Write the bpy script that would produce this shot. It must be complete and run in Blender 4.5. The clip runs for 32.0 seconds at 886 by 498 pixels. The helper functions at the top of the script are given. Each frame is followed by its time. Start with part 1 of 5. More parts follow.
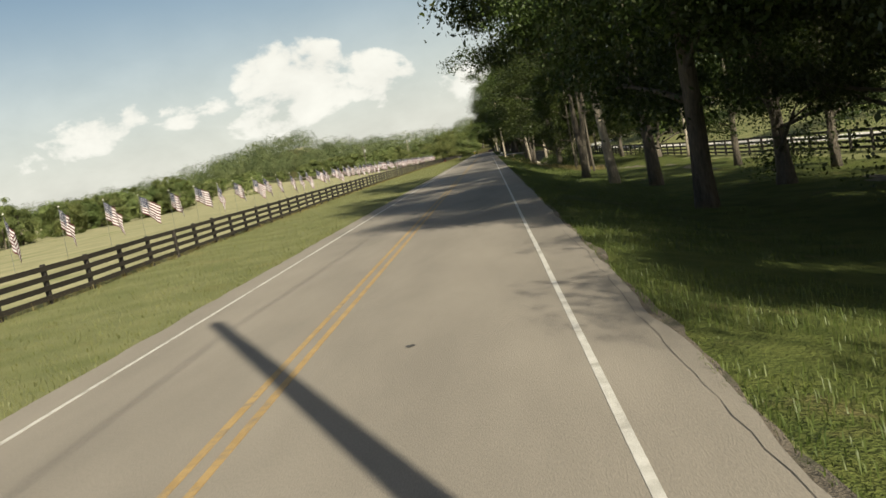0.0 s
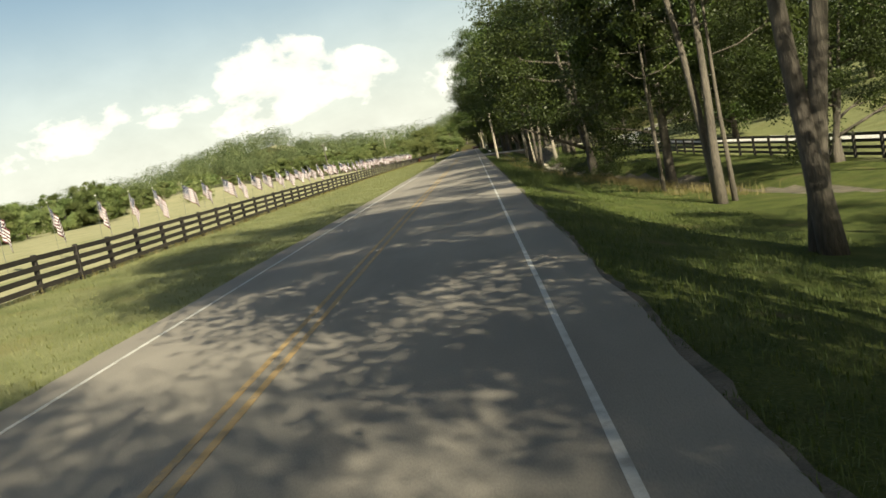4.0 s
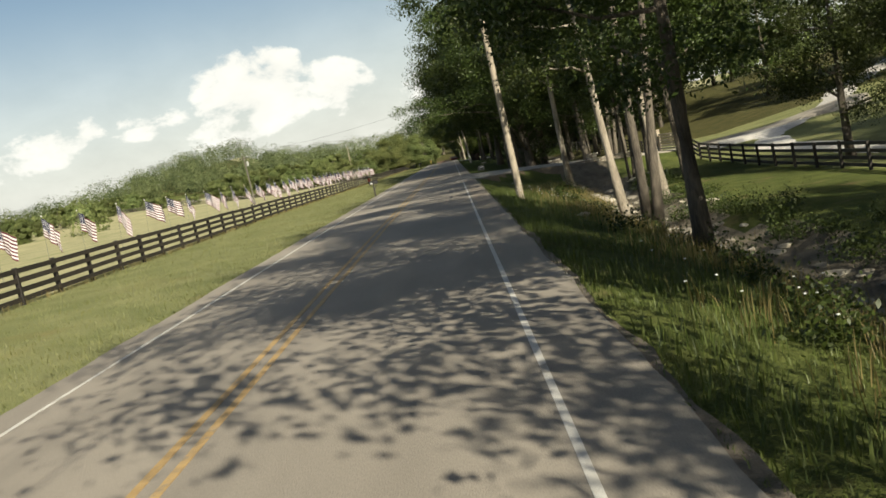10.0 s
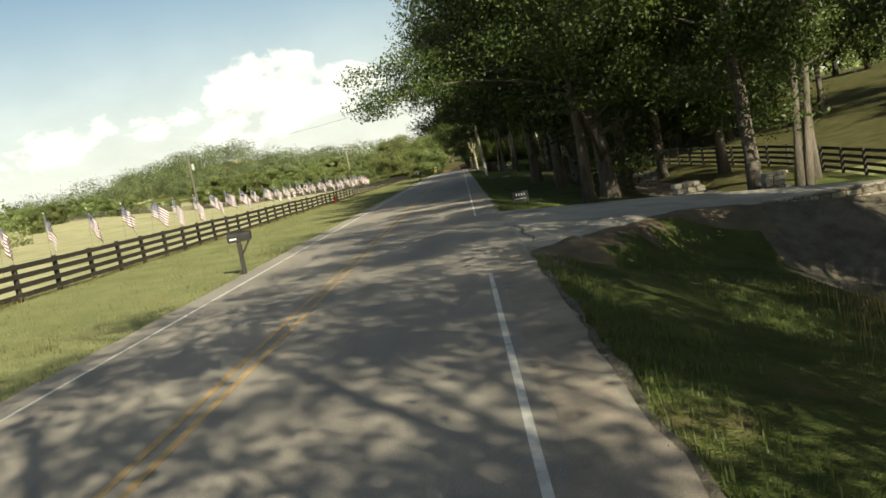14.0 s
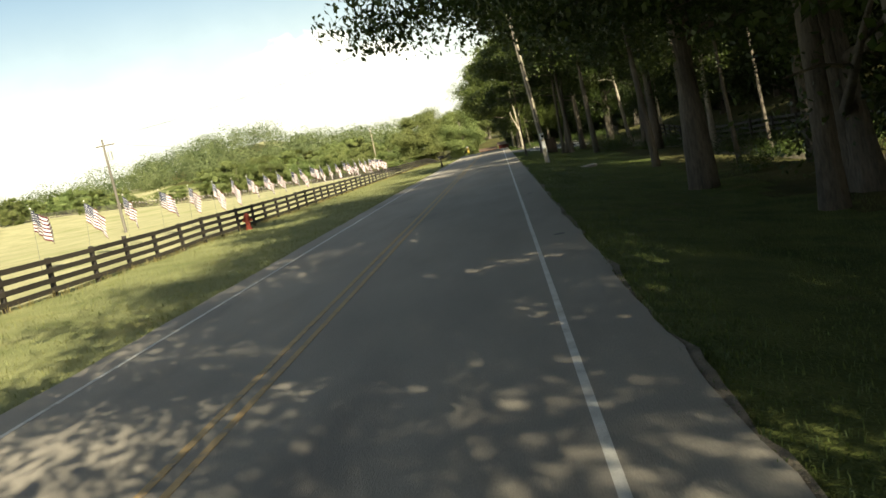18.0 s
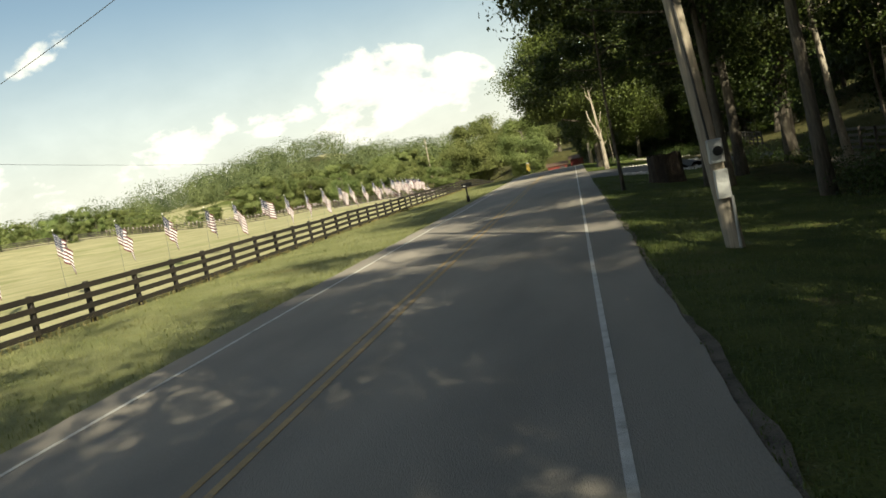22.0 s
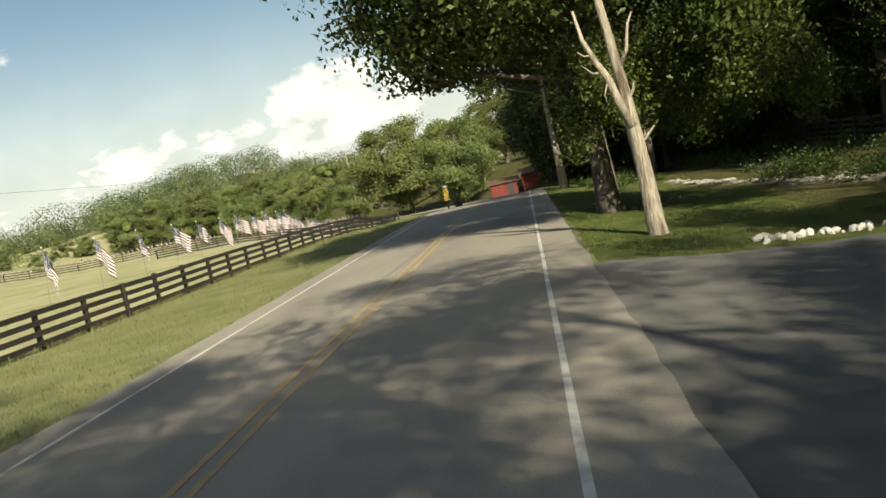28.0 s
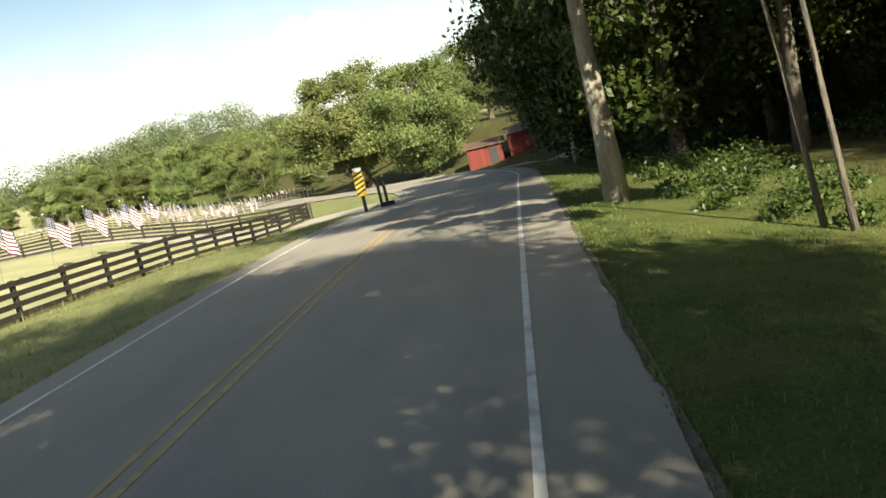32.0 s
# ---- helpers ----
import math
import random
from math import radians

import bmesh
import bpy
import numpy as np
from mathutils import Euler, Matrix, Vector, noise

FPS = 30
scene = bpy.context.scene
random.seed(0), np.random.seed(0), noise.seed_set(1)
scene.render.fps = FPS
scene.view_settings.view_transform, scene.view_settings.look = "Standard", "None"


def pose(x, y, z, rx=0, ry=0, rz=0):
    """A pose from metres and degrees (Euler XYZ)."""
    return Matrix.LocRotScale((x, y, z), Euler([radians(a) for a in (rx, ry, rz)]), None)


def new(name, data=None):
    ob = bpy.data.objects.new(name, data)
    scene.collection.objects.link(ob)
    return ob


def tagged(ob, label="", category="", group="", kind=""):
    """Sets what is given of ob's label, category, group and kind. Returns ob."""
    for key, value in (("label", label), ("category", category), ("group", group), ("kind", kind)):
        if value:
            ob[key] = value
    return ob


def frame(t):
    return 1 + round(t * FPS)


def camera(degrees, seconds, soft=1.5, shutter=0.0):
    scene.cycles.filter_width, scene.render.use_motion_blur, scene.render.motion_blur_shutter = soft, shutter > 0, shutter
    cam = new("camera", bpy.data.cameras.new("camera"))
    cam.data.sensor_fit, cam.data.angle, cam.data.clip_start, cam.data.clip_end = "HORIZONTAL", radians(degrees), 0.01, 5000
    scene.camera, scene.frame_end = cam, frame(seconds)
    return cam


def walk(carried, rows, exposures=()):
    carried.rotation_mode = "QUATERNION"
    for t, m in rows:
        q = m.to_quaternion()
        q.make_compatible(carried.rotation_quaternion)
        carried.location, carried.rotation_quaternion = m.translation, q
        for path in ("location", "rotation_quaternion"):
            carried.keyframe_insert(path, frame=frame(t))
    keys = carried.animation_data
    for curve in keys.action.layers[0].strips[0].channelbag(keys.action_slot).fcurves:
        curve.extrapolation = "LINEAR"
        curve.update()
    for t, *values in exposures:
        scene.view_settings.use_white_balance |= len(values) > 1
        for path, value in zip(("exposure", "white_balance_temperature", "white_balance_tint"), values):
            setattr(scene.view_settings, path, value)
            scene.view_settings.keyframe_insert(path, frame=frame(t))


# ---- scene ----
cam = camera(53.0, 32.0, 1.6)
# seconds, x, y, z, pitch, yaw, roll
PATH = [
    (0.0, 2.290, 0.510, 1.766, -5.92, 4.05, -10.69),
    (0.5, 2.267, 5.728, 1.753, -5.84, 4.33, -9.97),
    (1.0, 2.331, 10.859, 1.765, -6.37, 4.28, -10.18),
    (1.5, 2.341, 15.923, 1.759, -5.81, 4.89, -10.34),
    (2.0, 2.349, 20.919, 1.754, -6.41, 5.34, -10.58),
    (2.5, 2.302, 25.944, 1.750, -6.70, 5.04, -9.80),
    (3.0, 2.325, 30.996, 1.762, -6.29, 4.28, -9.96),
    (3.5, 2.285, 36.062, 1.750, -5.61, 2.56, -10.46),
    (4.0, 2.326, 41.171, 1.756, -6.32, 3.17, -11.15),
    (4.5, 2.344, 46.196, 1.746, -5.82, 6.24, -12.51),
    (6.5, 2.477, 65.756, 1.743, -5.87, 5.52, -12.18),
    (7.0, 2.439, 70.573, 1.728, -5.74, 5.35, -11.11),
    (7.5, 2.392, 75.399, 1.757, -6.12, 3.63, -10.95),
    (8.0, 2.480, 80.208, 1.742, -5.81, 4.63, -12.76),
    (8.5, 2.402, 85.060, 1.759, -5.81, 3.76, -9.16),
    (9.0, 2.451, 89.819, 1.764, -6.38, 2.82, -11.87),
    (9.5, 2.362, 94.590, 1.759, -5.74, 2.10, -8.55),
    (10.0, 2.417, 99.337, 1.774, -5.96, 1.74, -11.88),
    (10.5, 2.337, 103.969, 1.752, -5.52, 3.44, -10.04),
    (11.0, 2.357, 108.609, 1.806, -6.27, 5.10, -10.17),
    (11.5, 2.346, 113.198, 1.751, -6.09, 4.03, -9.91),
    (12.0, 2.383, 117.765, 1.794, -5.35, 3.58, -10.91),
    (12.5, 2.417, 122.335, 1.751, -5.73, 2.60, -9.11),
    (13.0, 2.490, 126.932, 1.763, -5.31, 3.51, -10.37),
    (13.5, 2.522, 131.561, 1.752, -4.69, 3.96, -8.84),
    (14.0, 2.650, 136.211, 1.762, -5.43, 2.14, -10.25),
    (14.5, 2.649, 140.872, 1.748, -7.35, 1.68, -9.10),
    (15.0, 2.686, 145.425, 1.735, -6.28, 6.01, -11.24),
    (15.5, 2.683, 150.083, 1.750, -6.53, 3.91, -9.46),
    (17.5, 2.549, 169.357, 1.769, -6.78, 7.45, -10.18),
    (18.0, 2.534, 174.061, 1.749, -6.36, 4.94, -11.59),
    (18.5, 2.550, 178.697, 1.754, -6.15, 8.55, -11.50),
    (19.0, 2.624, 183.277, 1.759, -5.84, 8.04, -12.41),
    (19.5, 2.693, 187.820, 1.785, -2.45, 20.02, -10.11),
    (20.0, 2.721, 192.340, 1.746, -4.70, 9.09, -10.80),
    (20.5, 2.690, 196.848, 1.752, -4.90, 5.74, -9.67),
    (21.0, 2.772, 201.345, 1.747, -5.12, 8.36, -11.07),
    (21.5, 2.754, 205.859, 1.753, -4.83, 8.66, -11.66),
    (22.0, 2.809, 210.376, 1.743, -4.68, 9.33, -11.55),
    (22.5, 2.804, 214.791, 1.751, -5.39, 7.65, -11.90),
    (23.0, 2.846, 219.141, 1.747, -5.66, 7.25, -13.53),
    (23.5, 2.793, 223.374, 1.750, -5.42, 6.97, -10.51),
    (24.0, 2.816, 227.496, 1.769, -5.90, 4.17, -12.92),
    (24.5, 2.831, 231.532, 1.758, -6.14, 6.11, -12.64),
    (26.5, 2.731, 247.053, 1.730, -5.43, 6.39, -12.53),
    (27.0, 2.732, 250.846, 1.747, -5.29, 6.21, -12.22),
    (27.5, 2.798, 254.451, 1.748, -5.37, 4.86, -10.96),
    (28.0, 2.818, 258.126, 1.751, -4.55, 6.27, -12.76),
    (28.5, 2.842, 261.788, 1.755, -4.56, 7.56, -10.50),
    (29.0, 2.944, 265.525, 1.763, -5.74, 4.49, -11.99),
    (29.5, 2.877, 269.348, 1.765, -5.35, 5.17, -11.09),
    (30.0, 2.940, 273.058, 1.766, -6.52, 4.22, -12.17),
    (30.5, 2.944, 276.703, 1.750, -5.71, 3.98, -11.56),
    (31.0, 2.946, 280.216, 1.766, -6.09, 3.13, -11.31),
    (31.5, 3.002, 283.473, 1.750, -6.37, 3.81, -12.06),
    (32.0, 3.044, 286.460, 1.759, -7.49, 6.26, -13.37),
]

walk(cam, [(t, pose(x, y, z, 90 + p, 0, w) @ pose(0, 0, 0, 0, 0, r)) for t, x, y, z, p, w, r in PATH],
     exposures=[(t, 0.9 + e, k, 4 if k < 6900 else 0) for t, e, k in (
         (0.0, -0.15, 6850), (1.0, -0.2, 6800), (2.0, 0.0, 6800), (3.0, 0.35, 7000), (4.0, 0.2, 7100), (7.0, 0.1, 7150), (8.0, -0.05, 6900), (9.0, -0.1, 6750), (10.0, 0.0, 6800),
         (11.0, 0.0, 6850), (12.0, 0.15, 6950), (13.0, 0.3, 7050), (14.0, 0.25, 7000), (15.0, 0.25, 7000), (17.5, 0.6, 7300), (18.0, 0.7, 7400), (19.0, 0.55, 7400), (20.0, -0.3, 7100), (21.0, 0.25, 7250), (22.0, 0.25, 7150),
         (24.0, 0.2, 7250), (27.0, 0.45, 7300), (28.0, 0.15, 7000), (29.0, 0.05, 6850), (30.0, 0.1, 6850), (31.0, 0.45, 7100), (32.0, 0.75, 6950))])

# ---------------------------------------------------------------- light
SUN_DIR = Vector((0.36, -0.78, 0.52)).normalized()   # from the ground towards the sun
sun_data = bpy.data.lights.new("sun", "SUN")
sun_data.energy, sun_data.angle, sun_data.color = 5.0, radians(0.55), (1.0, 0.91, 0.77)
sun = new("sun", sun_data)
sun.matrix_basis = SUN_DIR.to_track_quat("Z", "Y").to_matrix().to_4x4()

world = bpy.data.worlds.new("world")
scene.world = world
world.use_nodes = True


class Nodes:
    """Small helper round a node tree: add() makes a node, link() joins two sockets."""

    def __init__(self, tree):
        self.tree = tree
        tree.nodes.clear()

    def add(self, kind, **values):
        node = self.tree.nodes.new(kind)
        for key, value in values.items():
            setattr(node, key, value)
        return node

    def link(self, a, b):
        self.tree.links.new(a, b)

    def math(self, op, a, b=None, c=None, clamp=False):
        node = self.add("ShaderNodeMath", operation=op, use_clamp=clamp)
        for i, v in enumerate((a, b, c)):
            if v is None:
                continue
            if isinstance(v, (int, float)):
                node.inputs[i].default_value = v
            else:
                self.link(v, node.inputs[i])
        return node.outputs[0]

    def mix(self, fac, a, b, blend="MIX"):
        node = self.add("ShaderNodeMix", data_type="RGBA", blend_type=blend)
        for i, v in ((0, fac), (6, a), (7, b)):
            if isinstance(v, (int, float)):
                node.inputs[i].default_value = v
            elif isinstance(v, (tuple, list)):
                node.inputs[i].default_value = (*v, 1) if len(v) == 3 else v
            else:
                self.link(v, node.inputs[i])
        return node.outputs[2]

    def noise(self, vector, scale, detail=4.0, rough=0.55, distortion=0.0):
        node = self.add("ShaderNodeTexNoise")
        node.inputs["Scale"].default_value = scale
        node.inputs["Detail"].default_value = detail
        node.inputs["Roughness"].default_value = rough
        node.inputs["Distortion"].default_value = distortion
        if vector is not None:
            self.link(vector, node.inputs["Vector"])
        return node.outputs["Fac"]

    def ramp(self, fac, lo, hi):
        node = self.add("ShaderNodeMapRange", interpolation_type="SMOOTHSTEP")
        node.inputs[1].default_value, node.inputs[2].default_value = lo, hi
        self.link(fac, node.inputs[0])
        return node.outputs[0]


def make_sky():
    n = Nodes(world.node_tree)
    sky = n.add("ShaderNodeTexSky", sky_type="NISHITA", sun_disc=False,
                sun_elevation=math.asin(SUN_DIR.z), sun_rotation=math.atan2(SUN_DIR.x, SUN_DIR.y))
    sky.air_density, sky.dust_density, sky.ozone_density = 1.0, 2.2, 1.2
    coord = n.add("ShaderNodeTexCoord")
    split = n.add("ShaderNodeSeparateXYZ")
    n.link(coord.outputs["Generated"], split.inputs[0])
    x, y, z = split.outputs
    # azimuth from the road's axis (positive to the left) and elevation, in radians
    az = n.math("ARCTAN2", n.math("MULTIPLY", x, -1.0), y)
    el = n.math("ARCSINE", z)
    flat = n.add("ShaderNodeCombineXYZ")
    n.link(az, flat.inputs[0])
    n.link(n.math("MULTIPLY", el, 1.5), flat.inputs[1])
    puffs = n.noise(flat.outputs[0], 13.0, 12.0, 0.58, 0.2)

    def bank(a0, e0, wa, we, tilt=0.0, full=1.0):
        """A soft oval of cloud cover round an azimuth and an elevation in degrees."""
        da = n.math("SUBTRACT", az, radians(a0))
        de = n.math("SUBTRACT", n.math("SUBTRACT", el, radians(e0)), n.math("MULTIPLY", da, tilt))
        ra = n.math("DIVIDE", da, radians(wa))
        re = n.math("DIVIDE", de, radians(we))
        r2 = n.math("ADD", n.math("MULTIPLY", ra, ra), n.math("MULTIPLY", re, re))
        return n.math("MULTIPLY", n.math("SUBTRACT", 1.0, r2, clamp=True), full)

    cover = bank(11.2, 6.2, 4.8, 3.3)
    for args in ((9.6, 7.4, 2.2, 1.5), (5.8, 5.3, 3.4, 2.5, 0.25, 0.9), (12.6, 4.2, 4.2, 1.9, 0.0, 0.8), (23.5, 5.0, 7.5, 1.9, -0.20, 0.55), (17.8, 5.2, 3.5, 1.6, 0.0, 0.5), (31.0, 11.2, 2.6, 1.1, -0.5, 0.6), (33.0, 3.9, 5.0, 2.4, 0.0, 0.6),
                 (0.5, 4.3, 3.2, 1.8, 0.0, 0.7), (-14.0, 6.0, 12.0, 3.0, 0.0, 0.7), (44.0, 3.5, 9.0, 2.6, 0.0, 0.6), (150.0, 9.0, 12.0, 4.0, 0.0, 0.7)):
        cover = n.math("MAXIMUM", cover, bank(*args))
    fine = n.math("MULTIPLY", n.math("SUBTRACT", n.noise(flat.outputs[0], 52.0, 6.0, 0.6), 0.5), 0.6)
    edge = n.math("ADD", n.math("ADD", n.math("MULTIPLY", n.math("POWER", cover, 0.6), 0.95), fine), n.math("MULTIPLY", n.math("SUBTRACT", puffs, 0.5), 2.3))
    cloud = n.math("MULTIPLY", n.ramp(edge, 0.25, 0.80), n.ramp(cover, 0.0, 0.35))
    wisps = n.math("MULTIPLY", n.ramp(n.noise(flat.outputs[0], 3.2, 6.0, 0.6, 0.6), 0.46, 0.80), 0.24)
    haze = n.math("MULTIPLY", n.ramp(el, 0.26, 0.0), 0.74)
    cloud = n.math("MAXIMUM", n.math("MAXIMUM", cloud, wisps), haze)
    lum = n.math("ADD", 7.4, n.math("MULTIPLY", puffs, 5.0))
    white = n.add("ShaderNodeVectorMath", operation="SCALE")
    white.inputs[0].default_value = (1.0, 0.985, 0.965)
    n.link(lum, white.inputs["Scale"])
    colour = n.mix(cloud, sky.outputs[0], white.outputs[0])
    back = n.add("ShaderNodeBackground")
    back.inputs["Strength"].default_value = 0.055
    n.link(colour, back.inputs["Color"])
    out = n.add("ShaderNodeOutputWorld")
    n.link(back.outputs[0], out.inputs["Surface"])


make_sky()


# ---------------------------------------------------------------- materials
def surface(name, dark, light, scale=4.0, fine=60.0, rough=0.8, bump=0.3, metal=0.0, spec=0.5, island=0.0, stretch=(1, 1, 1), dist=0.02, patch=None):
    """A surface whose colour wanders between two tones at two scales, with fine relief. patch: (colour, scale, low, high) of larger stains."""
    m = bpy.data.materials.new(name)
    m.use_nodes = True
    n = Nodes(m.node_tree)
    coord = n.add("ShaderNodeTexCoord")
    mapping = n.add("ShaderNodeMapping")
    mapping.inputs["Scale"].default_value = stretch
    n.link(coord.outputs["Object"], mapping.inputs["Vector"])
    vec = mapping.outputs[0]
    broad = n.noise(vec, scale, 5.0)
    grain = n.noise(vec, fine, 3.0, 0.6)
    fac = n.ramp(n.math("ADD", n.math("MULTIPLY", broad, 0.6), n.math("MULTIPLY", grain, 0.4)), 0.3, 0.7)
    colour = n.mix(fac, dark, light)
    if patch:
        colour = n.mix(n.ramp(n.noise(vec, patch[1], 5.0, 0.6, 0.4), patch[2], patch[3]), colour, patch[0])
    if island:
        info = n.add("ShaderNodeObjectInfo")
        geo = n.add("ShaderNodeNewGeometry")
        rnd = n.math("FRACT", n.math("ADD", info.outputs["Random"], geo.outputs["Random Per Island"]))
        hsv = n.add("ShaderNodeHueSaturation")
        n.link(colour, hsv.inputs["Color"])
        n.link(n.math("ADD", 1.0 - island, n.math("MULTIPLY", rnd, 2 * island)), hsv.inputs["Value"])
        colour = hsv.outputs[0]
    p = n.add("ShaderNodeBsdfPrincipled")
    p.inputs["Roughness"].default_value, p.inputs["Metallic"].default_value = rough, metal
    p.inputs["Specular IOR Level"].default_value = spec
    n.link(colour, p.inputs["Base Color"])
    b = n.add("ShaderNodeBump")
    b.inputs["Strength"].default_value, b.inputs["Distance"].default_value = bump, dist
    n.link(n.math("ADD", grain, n.math("MULTIPLY", broad, 0.5)), b.inputs["Height"])
    n.link(b.outputs[0], p.inputs["Normal"])
    out = n.add("ShaderNodeOutputMaterial")
    n.link(p.outputs[0], out.inputs["Surface"])
    return m


def foliage(name, dark, light, through_light=0.2, spec=0.35, scale=0.7, leafwise=0.55):
    """Leaves: colour differs leaf by leaf, and some light passes through."""
    m = bpy.data.materials.new(name)
    m.use_nodes = True
    n = Nodes(m.node_tree)
    geo = n.add("ShaderNodeNewGeometry")
    info = n.add("ShaderNodeObjectInfo")
    coord = n.add("ShaderNodeTexCoord")
    patch = n.ramp(n.noise(coord.outputs["Object"], scale, 3.0), 0.3, 0.7)
    fac = n.math("ADD", n.math("MULTIPLY", geo.outputs["Random Per Island"], leafwise), n.math("MULTIPLY", patch, 1 - leafwise))
    colour = n.mix(fac, dark, light)
    hsv = n.add("ShaderNodeHueSaturation")
    n.link(n.math("ADD", 0.485, n.math("MULTIPLY", info.outputs["Random"], 0.03)), hsv.inputs["Hue"])
    n.link(n.math("ADD", 0.75, n.math("MULTIPLY", info.outputs["Random"], 0.5)), hsv.inputs["Value"])
    n.link(colour, hsv.inputs["Color"])
    p = n.add("ShaderNodeBsdfPrincipled")
    p.inputs["Roughness"].default_value = 0.5
    p.inputs["Specular IOR Level"].default_value = spec
    n.link(hsv.outputs[0], p.inputs["Base Color"])
    t = n.add("ShaderNodeBsdfTranslucent")
    warm = n.mix(0.6, hsv.outputs[0], (light[0] * 1.15, light[1] * 1.2, light[2] * 0.5))
    n.link(warm, t.inputs["Color"])
    mix = n.add("ShaderNodeMixShader")
    mix.inputs[0].default_value = through_light
    n.link(p.outputs[0], mix.inputs[1])
    n.link(t.outputs[0], mix.inputs[2])
    out = n.add("ShaderNodeOutputMaterial")
    n.link(mix.outputs[0], out.inputs["Surface"])
    return m


def flag_cloth():
    """Thirteen stripes and a starred blue canton, laid out on the cloth's own coordinates."""
    m = bpy.data.materials.new("flag_cloth")
    m.use_nodes = True
    n = Nodes(m.node_tree)
    uv = n.add("ShaderNodeUVMap", uv_map="cloth")
    split = n.add("ShaderNodeSeparateXYZ")
    n.link(uv.outputs[0], split.inputs[0])
    u, v = split.outputs[0], split.outputs[1]
    stripe = n.math("MODULO", n.math("FLOOR", n.math("MULTIPLY", v, 13.0)), 2.0)
    colour = n.mix(stripe, (0.075, 0.013, 0.023), (0.50, 0.49, 0.50))
    canton = n.math("MULTIPLY", n.math("LESS_THAN", u, 0.44), n.math("GREATER_THAN", v, 0.43))
    cell_u = n.math("SUBTRACT", n.math("FRACT", n.math("MULTIPLY", u, 15.0)), 0.5)
    cell_v = n.math("SUBTRACT", n.math("FRACT", n.math("MULTIPLY", v, 9.3)), 0.5)
    d2 = n.math("ADD", n.math("MULTIPLY", cell_u, cell_u), n.math("MULTIPLY", cell_v, cell_v))
    blue = n.mix(n.math("LESS_THAN", d2, 0.06), (0.010, 0.013, 0.040), (0.45, 0.45, 0.47))
    colour = n.mix(canton, colour, blue)
    d = n.add("ShaderNodeBsdfPrincipled")
    d.inputs["Roughness"].default_value = 0.8
    n.link(colour, d.inputs["Base Color"])
    t = n.add("ShaderNodeBsdfTranslucent")
    n.link(colour, t.inputs["Color"])
    mix = n.add("ShaderNodeMixShader")
    mix.inputs[0].default_value = 0.08
    n.link(d.outputs[0], mix.inputs[1])
    n.link(t.outputs[0], mix.inputs[2])
    out = n.add("ShaderNodeOutputMaterial")
    n.link(mix.outputs[0], out.inputs["Surface"])
    return m


ASPHALT = surface("asphalt", (0.185, 0.165, 0.138), (0.265, 0.236, 0.197), 0.8, 90.0, 0.9, 0.35, patch=((0.14, 0.125, 0.107), 0.35, 0.52, 0.8), stretch=(1, 0.25, 1))
DRIVE_DARK = surface("drive_asphalt", (0.075, 0.072, 0.068), (0.12, 0.115, 0.105), 1.2, 80.0, 0.9, 0.35, patch=((0.17, 0.155, 0.135), 0.5, 0.56, 0.8))
ROAD_EDGE = surface("crumbled_edge", (0.10, 0.085, 0.065), (0.21, 0.175, 0.135), 3.0, 60.0, 0.95, 1.0, dist=0.04, patch=((0.06, 0.06, 0.035), 2.0, 0.5, 0.7))
SHOULDER = surface("worn_shoulder", (0.19, 0.160, 0.125), (0.30, 0.255, 0.205), 1.6, 70.0, 0.95, 0.5, patch=((0.15, 0.125, 0.10), 1.2, 0.5, 0.75))
DRIVE_PALE = surface("drive_concrete", (0.25, 0.225, 0.185), (0.38, 0.345, 0.285), 0.9, 60.0, 0.9, 0.4, patch=((0.15, 0.135, 0.11), 0.6, 0.5, 0.75))
WHITE_PAINT = surface("white_road_paint", (0.40, 0.385, 0.35), (0.60, 0.585, 0.55), 5.0, 120.0, 0.7, 0.3, patch=((0.27, 0.25, 0.22), 2.2, 0.52, 0.72))
YELLOW_PAINT = surface("yellow_road_paint", (0.29, 0.19, 0.075), (0.41, 0.28, 0.12), 4.0, 120.0, 0.75, 0.3, patch=((0.21, 0.17, 0.12), 6.0, 0.48, 0.72))
TAR = surface("tar_seam", (0.035, 0.033, 0.03), (0.07, 0.066, 0.06), 3.0, 70.0, 0.7, 0.3)
LAWN = surface("grass_ground", (0.130, 0.148, 0.056), (0.225, 0.228, 0.104), 0.7, 26.0, 0.95, 0.9, spec=0.15, dist=0.06, patch=((0.20, 0.165, 0.065), 0.45, 0.55, 0.85))
EARTH = surface("bare_earth", (0.11, 0.085, 0.055), (0.20, 0.155, 0.10), 1.5, 40.0, 0.95, 0.8, spec=0.2, dist=0.05)
FENCE_PAINT = surface("black_fence_paint", (0.010, 0.008, 0.007), (0.030, 0.024, 0.019), 3.0, 50.0, 0.7, 0.35, island=0.3, stretch=(1, 0.15, 1))
POLE_OLD = surface("old_grey_pole_wood", (0.055, 0.050, 0.042), (0.13, 0.118, 0.10), 2.0, 30.0, 0.9, 0.7, stretch=(1, 1, 0.06))
POLE_WOOD = surface("weathered_pole_wood", (0.20, 0.17, 0.13), (0.38, 0.33, 0.26), 2.0, 30.0, 0.9, 0.7, stretch=(1, 1, 0.06))
DEAD_WOOD = surface("bleached_dead_wood", (0.15, 0.125, 0.09), (0.42, 0.37, 0.30), 4.0, 30.0, 0.9, 1.0, stretch=(1, 1, 0.14), dist=0.06, patch=((0.085, 0.062, 0.042), 3.5, 0.5, 0.66))
